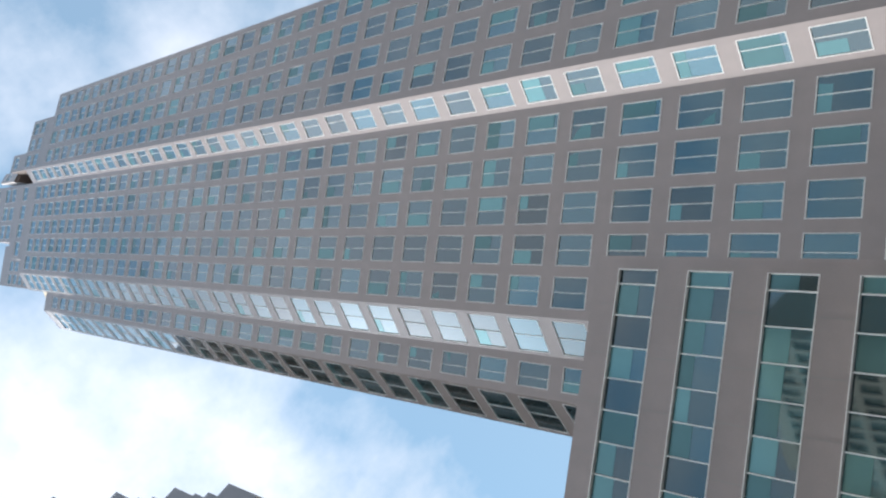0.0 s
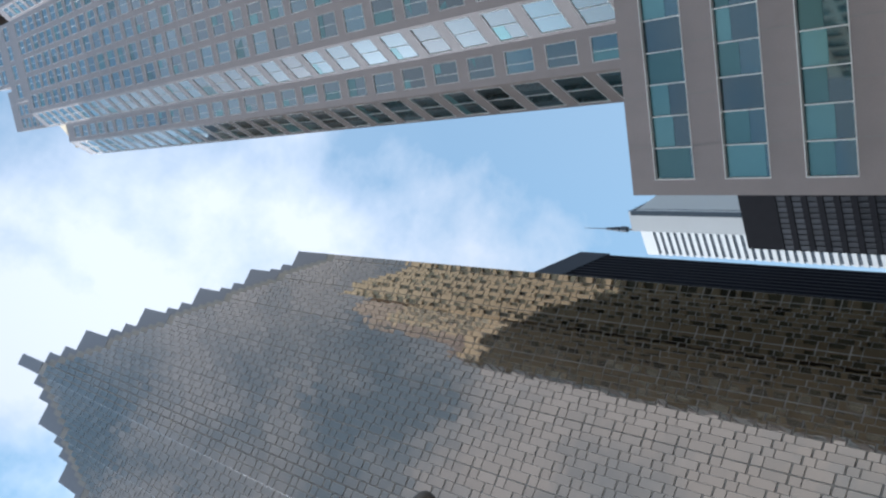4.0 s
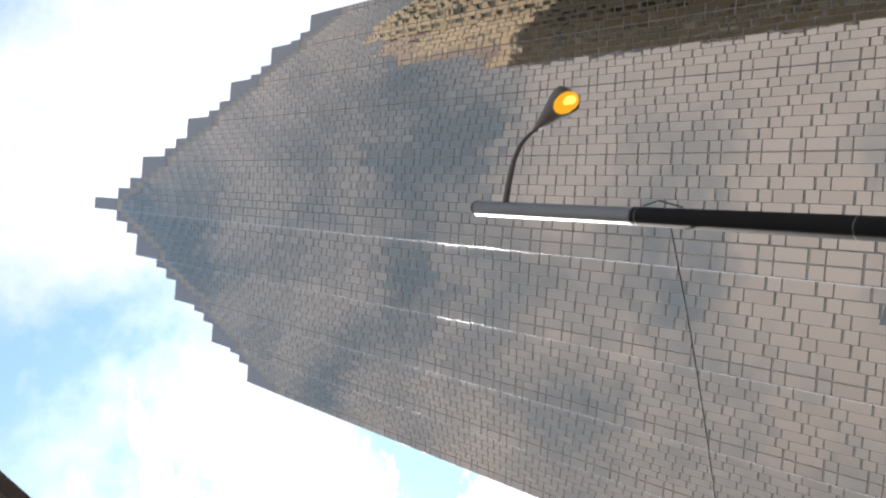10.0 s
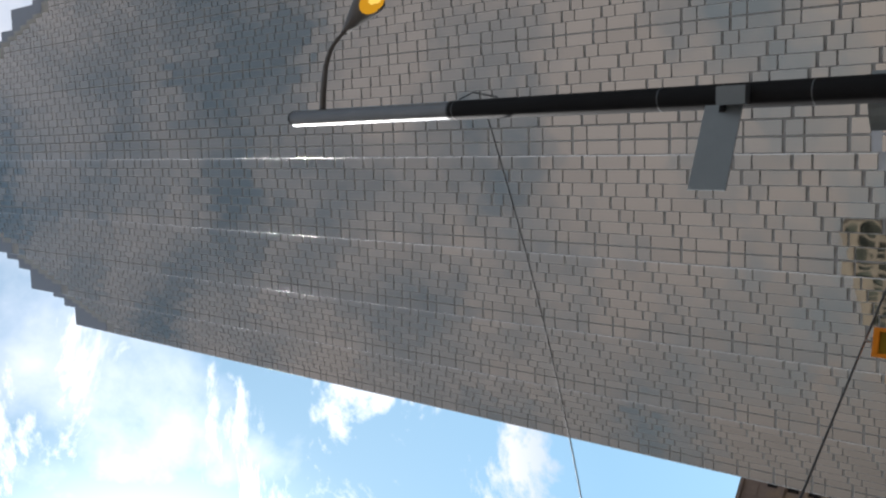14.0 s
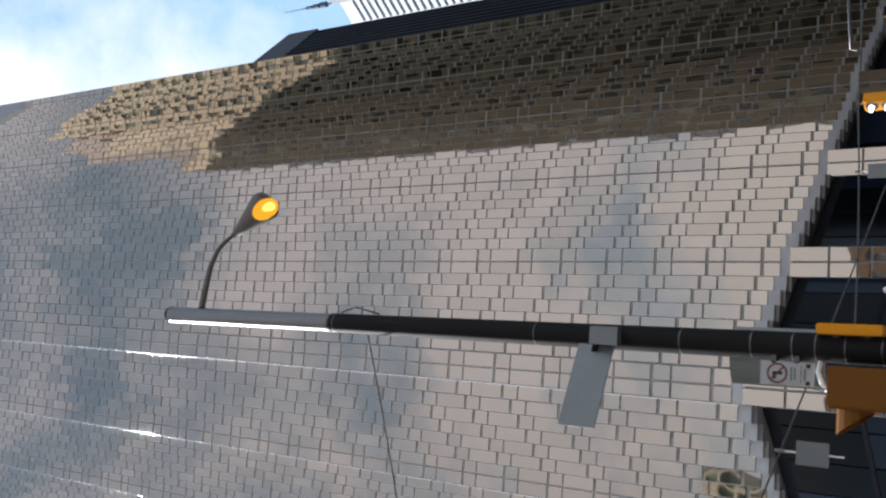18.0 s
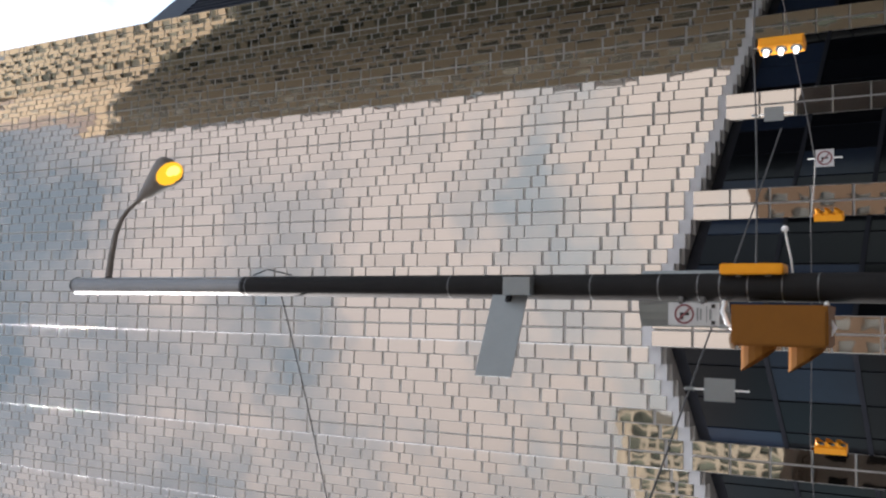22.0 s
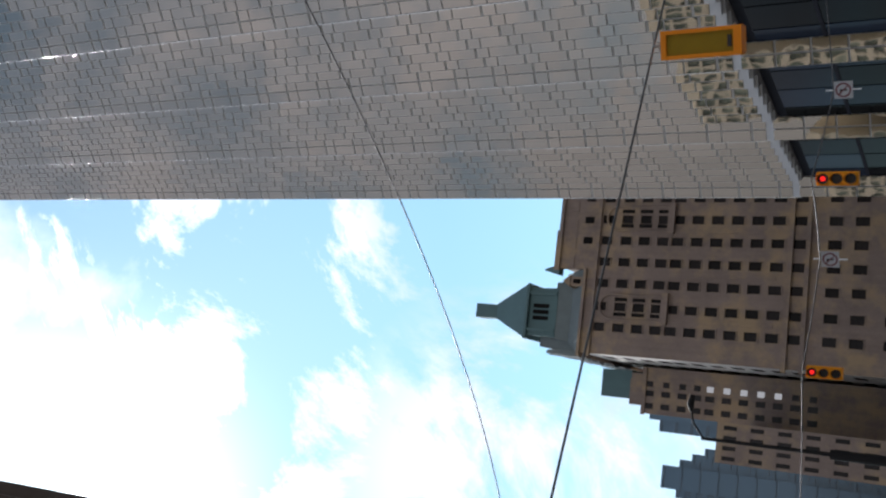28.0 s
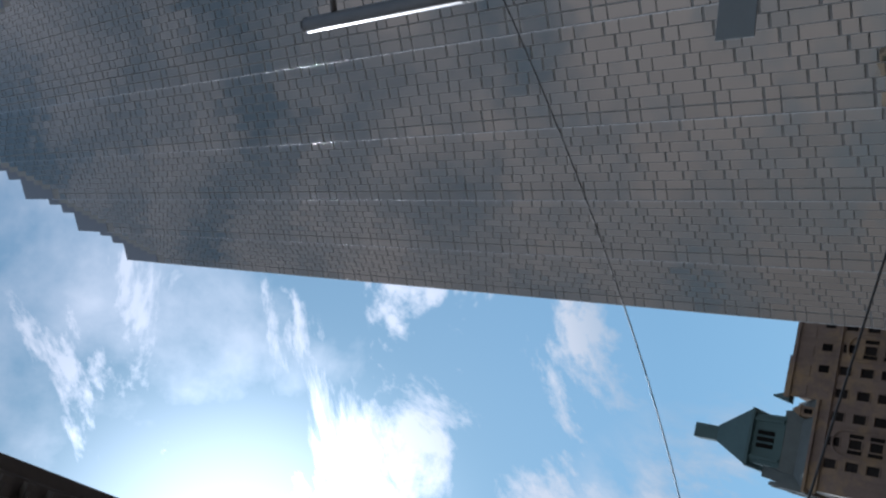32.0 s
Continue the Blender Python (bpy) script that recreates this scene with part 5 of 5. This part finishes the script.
far2 = signal("traffic_light", "yellow traffic light hanging from a wire across the crossing", spot(-5.55, 10.1, 33), (0.6, 1), s=1.0)
pale = signal("traffic_light", "yellow traffic light with pale glowing lamps", spot(16.3, 12.56, 22.5), (0.42, -0.9), lit=9, s=1.0, lit_mat=PALEGLOW, lit_r=0.05, visor=False, out=0.13)
far3 = signal("traffic_light", "yellow traffic light hanging from a wire across the crossing", spot(21.1, 11.26, 34), (0.6, 1), s=0.9)
ring_sign("no_turn_sign", "small white turn-ban sign hanging from a wire", spot(10.15, 9.45, 30), EAST, 0.5)
ring_sign("no_turn_sign", "small white turn-ban sign hanging from a wire", spot(-23.65, 9.75, 28), EAST, 0.46)
ring_sign("no_turn_sign", "small white turn-ban sign hanging from a wire", spot(-14.4, 9.2, 30), EAST, 0.5)
bs_ = thing("street_name_sign", "blue street name sign with white bars of lettering", "sign", facing(spot(23.0, 10.9, 26).to_tuple(), (1, -0.4)))
part("blade", boxes((-0.52, 0.52, 0, 0.02, -0.11, 0.11)), BLUEPAINT, bs_)
part("lettering_bar", boxes((-0.36, 0.1, -0.006, 0, -0.05, 0.05), (0.16, 0.32, -0.006, 0, -0.05, 0.05)), WHITEPAINT, bs_)
def hook(t, s):
    """The top of a traffic light's hanger."""
    return t.matrix_basis @ Vector((0, 0.1 * s, 0.13 * s))


def cable(name, label, pts, r, sag=0.0, seg=24):
    """A hanging wire through two or more points."""
    run = []
    for (a, b) in zip(pts, pts[1:]):
        a, b = Vector(a), Vector(b)
        for i in range(seg):
            s = i / seg
            q = a.lerp(b, s)
            q.z -= sag * 4 * s * (1 - s)
            run.append(q)
    run.append(Vector(pts[-1]))
    bm = bmesh.new()
    sweep(bm, run, r, 6)
    tagged(part(name, bm, WIRE, None, "", True), label, "cable")


WIRE_END = spot(3.0, 13.2, 20)
for p, label in ((spot(-2.94, 15.1, 12.925), "small grey plate on a white rod under a wire"), (WIRE_END.lerp(hook(pale, 1.0), 0.70) - Vector((0, 0.024, 0.42)), "small grey plate on a white rod over the crossing")):
    pl_ = thing("small_sign", label, "sign", facing(p.to_tuple(), EAST))
    part("plate", boxes((-0.15, 0.15, 0, 0.012, -0.2, 0.2)), SIGNBACK, pl_)
    part("rod", boxes((-0.012, 0.012, 0.012, 0.036, -0.38, 0.47)), WHITEPAINT, pl_)
    part("clip", boxes((-0.022, 0.022, 0.0, 0.05, 0.34, 0.46)), SIGNBACK, pl_)
cable("span_wire", "thin black cable strung from a lamp pole", [(PX, PY, 9.3), (-17.0, 15.0, 12.0)], 0.0105, 1.1, 40)
cable("span_wire", "thick black span wire carrying a traffic light", [(4.0, 18.9, 5.62), hook(hung, 0.96), (-10.0, 1.36, 5.60)], 0.013, 0.015)
UP = Vector((0, 0, 0.13))
cable("span_wire", "black span wire carrying traffic lights and signs over the crossing",
      [spot(-38, 10.6, 31), hook(red2, 1.0), spot(-23.65, 9.75, 28) + UP * 2, hook(red1, 1.0), spot(-14.4, 9.2, 30) + UP * 2, hook(far2, 1.0),
       hook(far1, 1.0), spot(10.15, 9.45, 30) + UP * 2, hook(far3, 0.9), spot(27, 12.4, 34)], 0.018, 0.03, 6)
cable("span_wire", "black span wire carrying traffic lights over the crossing", [WIRE_END, hook(pale, 1.0), spot(23.2, 12.4, 25.2)], 0.018, 0.05, 8)
cable("loop_of_cable", "short slack loop of cable beside a pole joint", [(PX + 0.13, PY - 0.02, zj - 0.15), (PX + 0.2, PY - 0.05, zj - 0.4), (PX + 0.13, PY - 0.02, zj - 0.75)], 0.010, 0.0, 6)
bm = bmesh.new()
sweep(bm, [spot(19.4, 12.75, 25), spot(19.5, 13.05, 25), spot(21, 13.05, 25), spot(22.9, 13.0, 25), spot(23.2, 13.0, 25.2)], 0.04, 8)
sweep(bm, [spot(22.9, 13.0, 25), spot(22.95, 9.8, 25.9)], 0.03, 8)
tagged(part("sign_bracket", bm, STEEL, None, "", True), "pale steel sign bracket bent at its end", "bracket")
bm = bmesh.new()
tube(bm, spot(23.2, 0, 25.2) - Vector((0, 0, 1.8)), spot(23.2, 13.5, 25.2), 0.07, 0.05, 12)
tagged(part("sign_post", bm, POLE), "grey steel post carrying signs and wires", "post")
ow = thing("arrow_sign", "white sign with a black arrow under a street name sign", "sign", facing(spot(22.75, 10.05, 25.85).to_tuple(), (1, -0.4)))
part("plate", boxes((-0.18, 0.18, 0, 0.02, -0.42, 0.32)), SIGNFACE, ow)
part("arrow", boxes((-0.03, 0.03, -0.006, 0, 0.0, 0.2), (-0.08, 0.08, -0.006, 0, 0.2, 0.24)), LENS, ow)
part("lettering_bar", boxes((-0.12, 0.12, -0.006, 0, -0.30, -0.10)), SIGNBACK, ow)
gn = thing("pole_camera", "small white gooseneck fitting on a pole", "camera")
bm = bmesh.new()
sweep(bm, [(PX + 0.12, PY, 3.44), spot(4.6, 11.3, 8.95), spot(5.6, 11.5, 8.9), spot(6.2, 11.58, 8.87)], 0.010, 8)
part("arm", bm, WHITEPAINT, gn, "", True)
bm = bmesh.new()
bmesh.ops.create_uvsphere(bm, u_segments=14, v_segments=8, radius=0.03)
bmesh.ops.translate(bm, verts=bm.verts, vec=spot(6.3, 11.6, 8.86))
part("dome", bm, WHITEPAINT, gn, "", True)
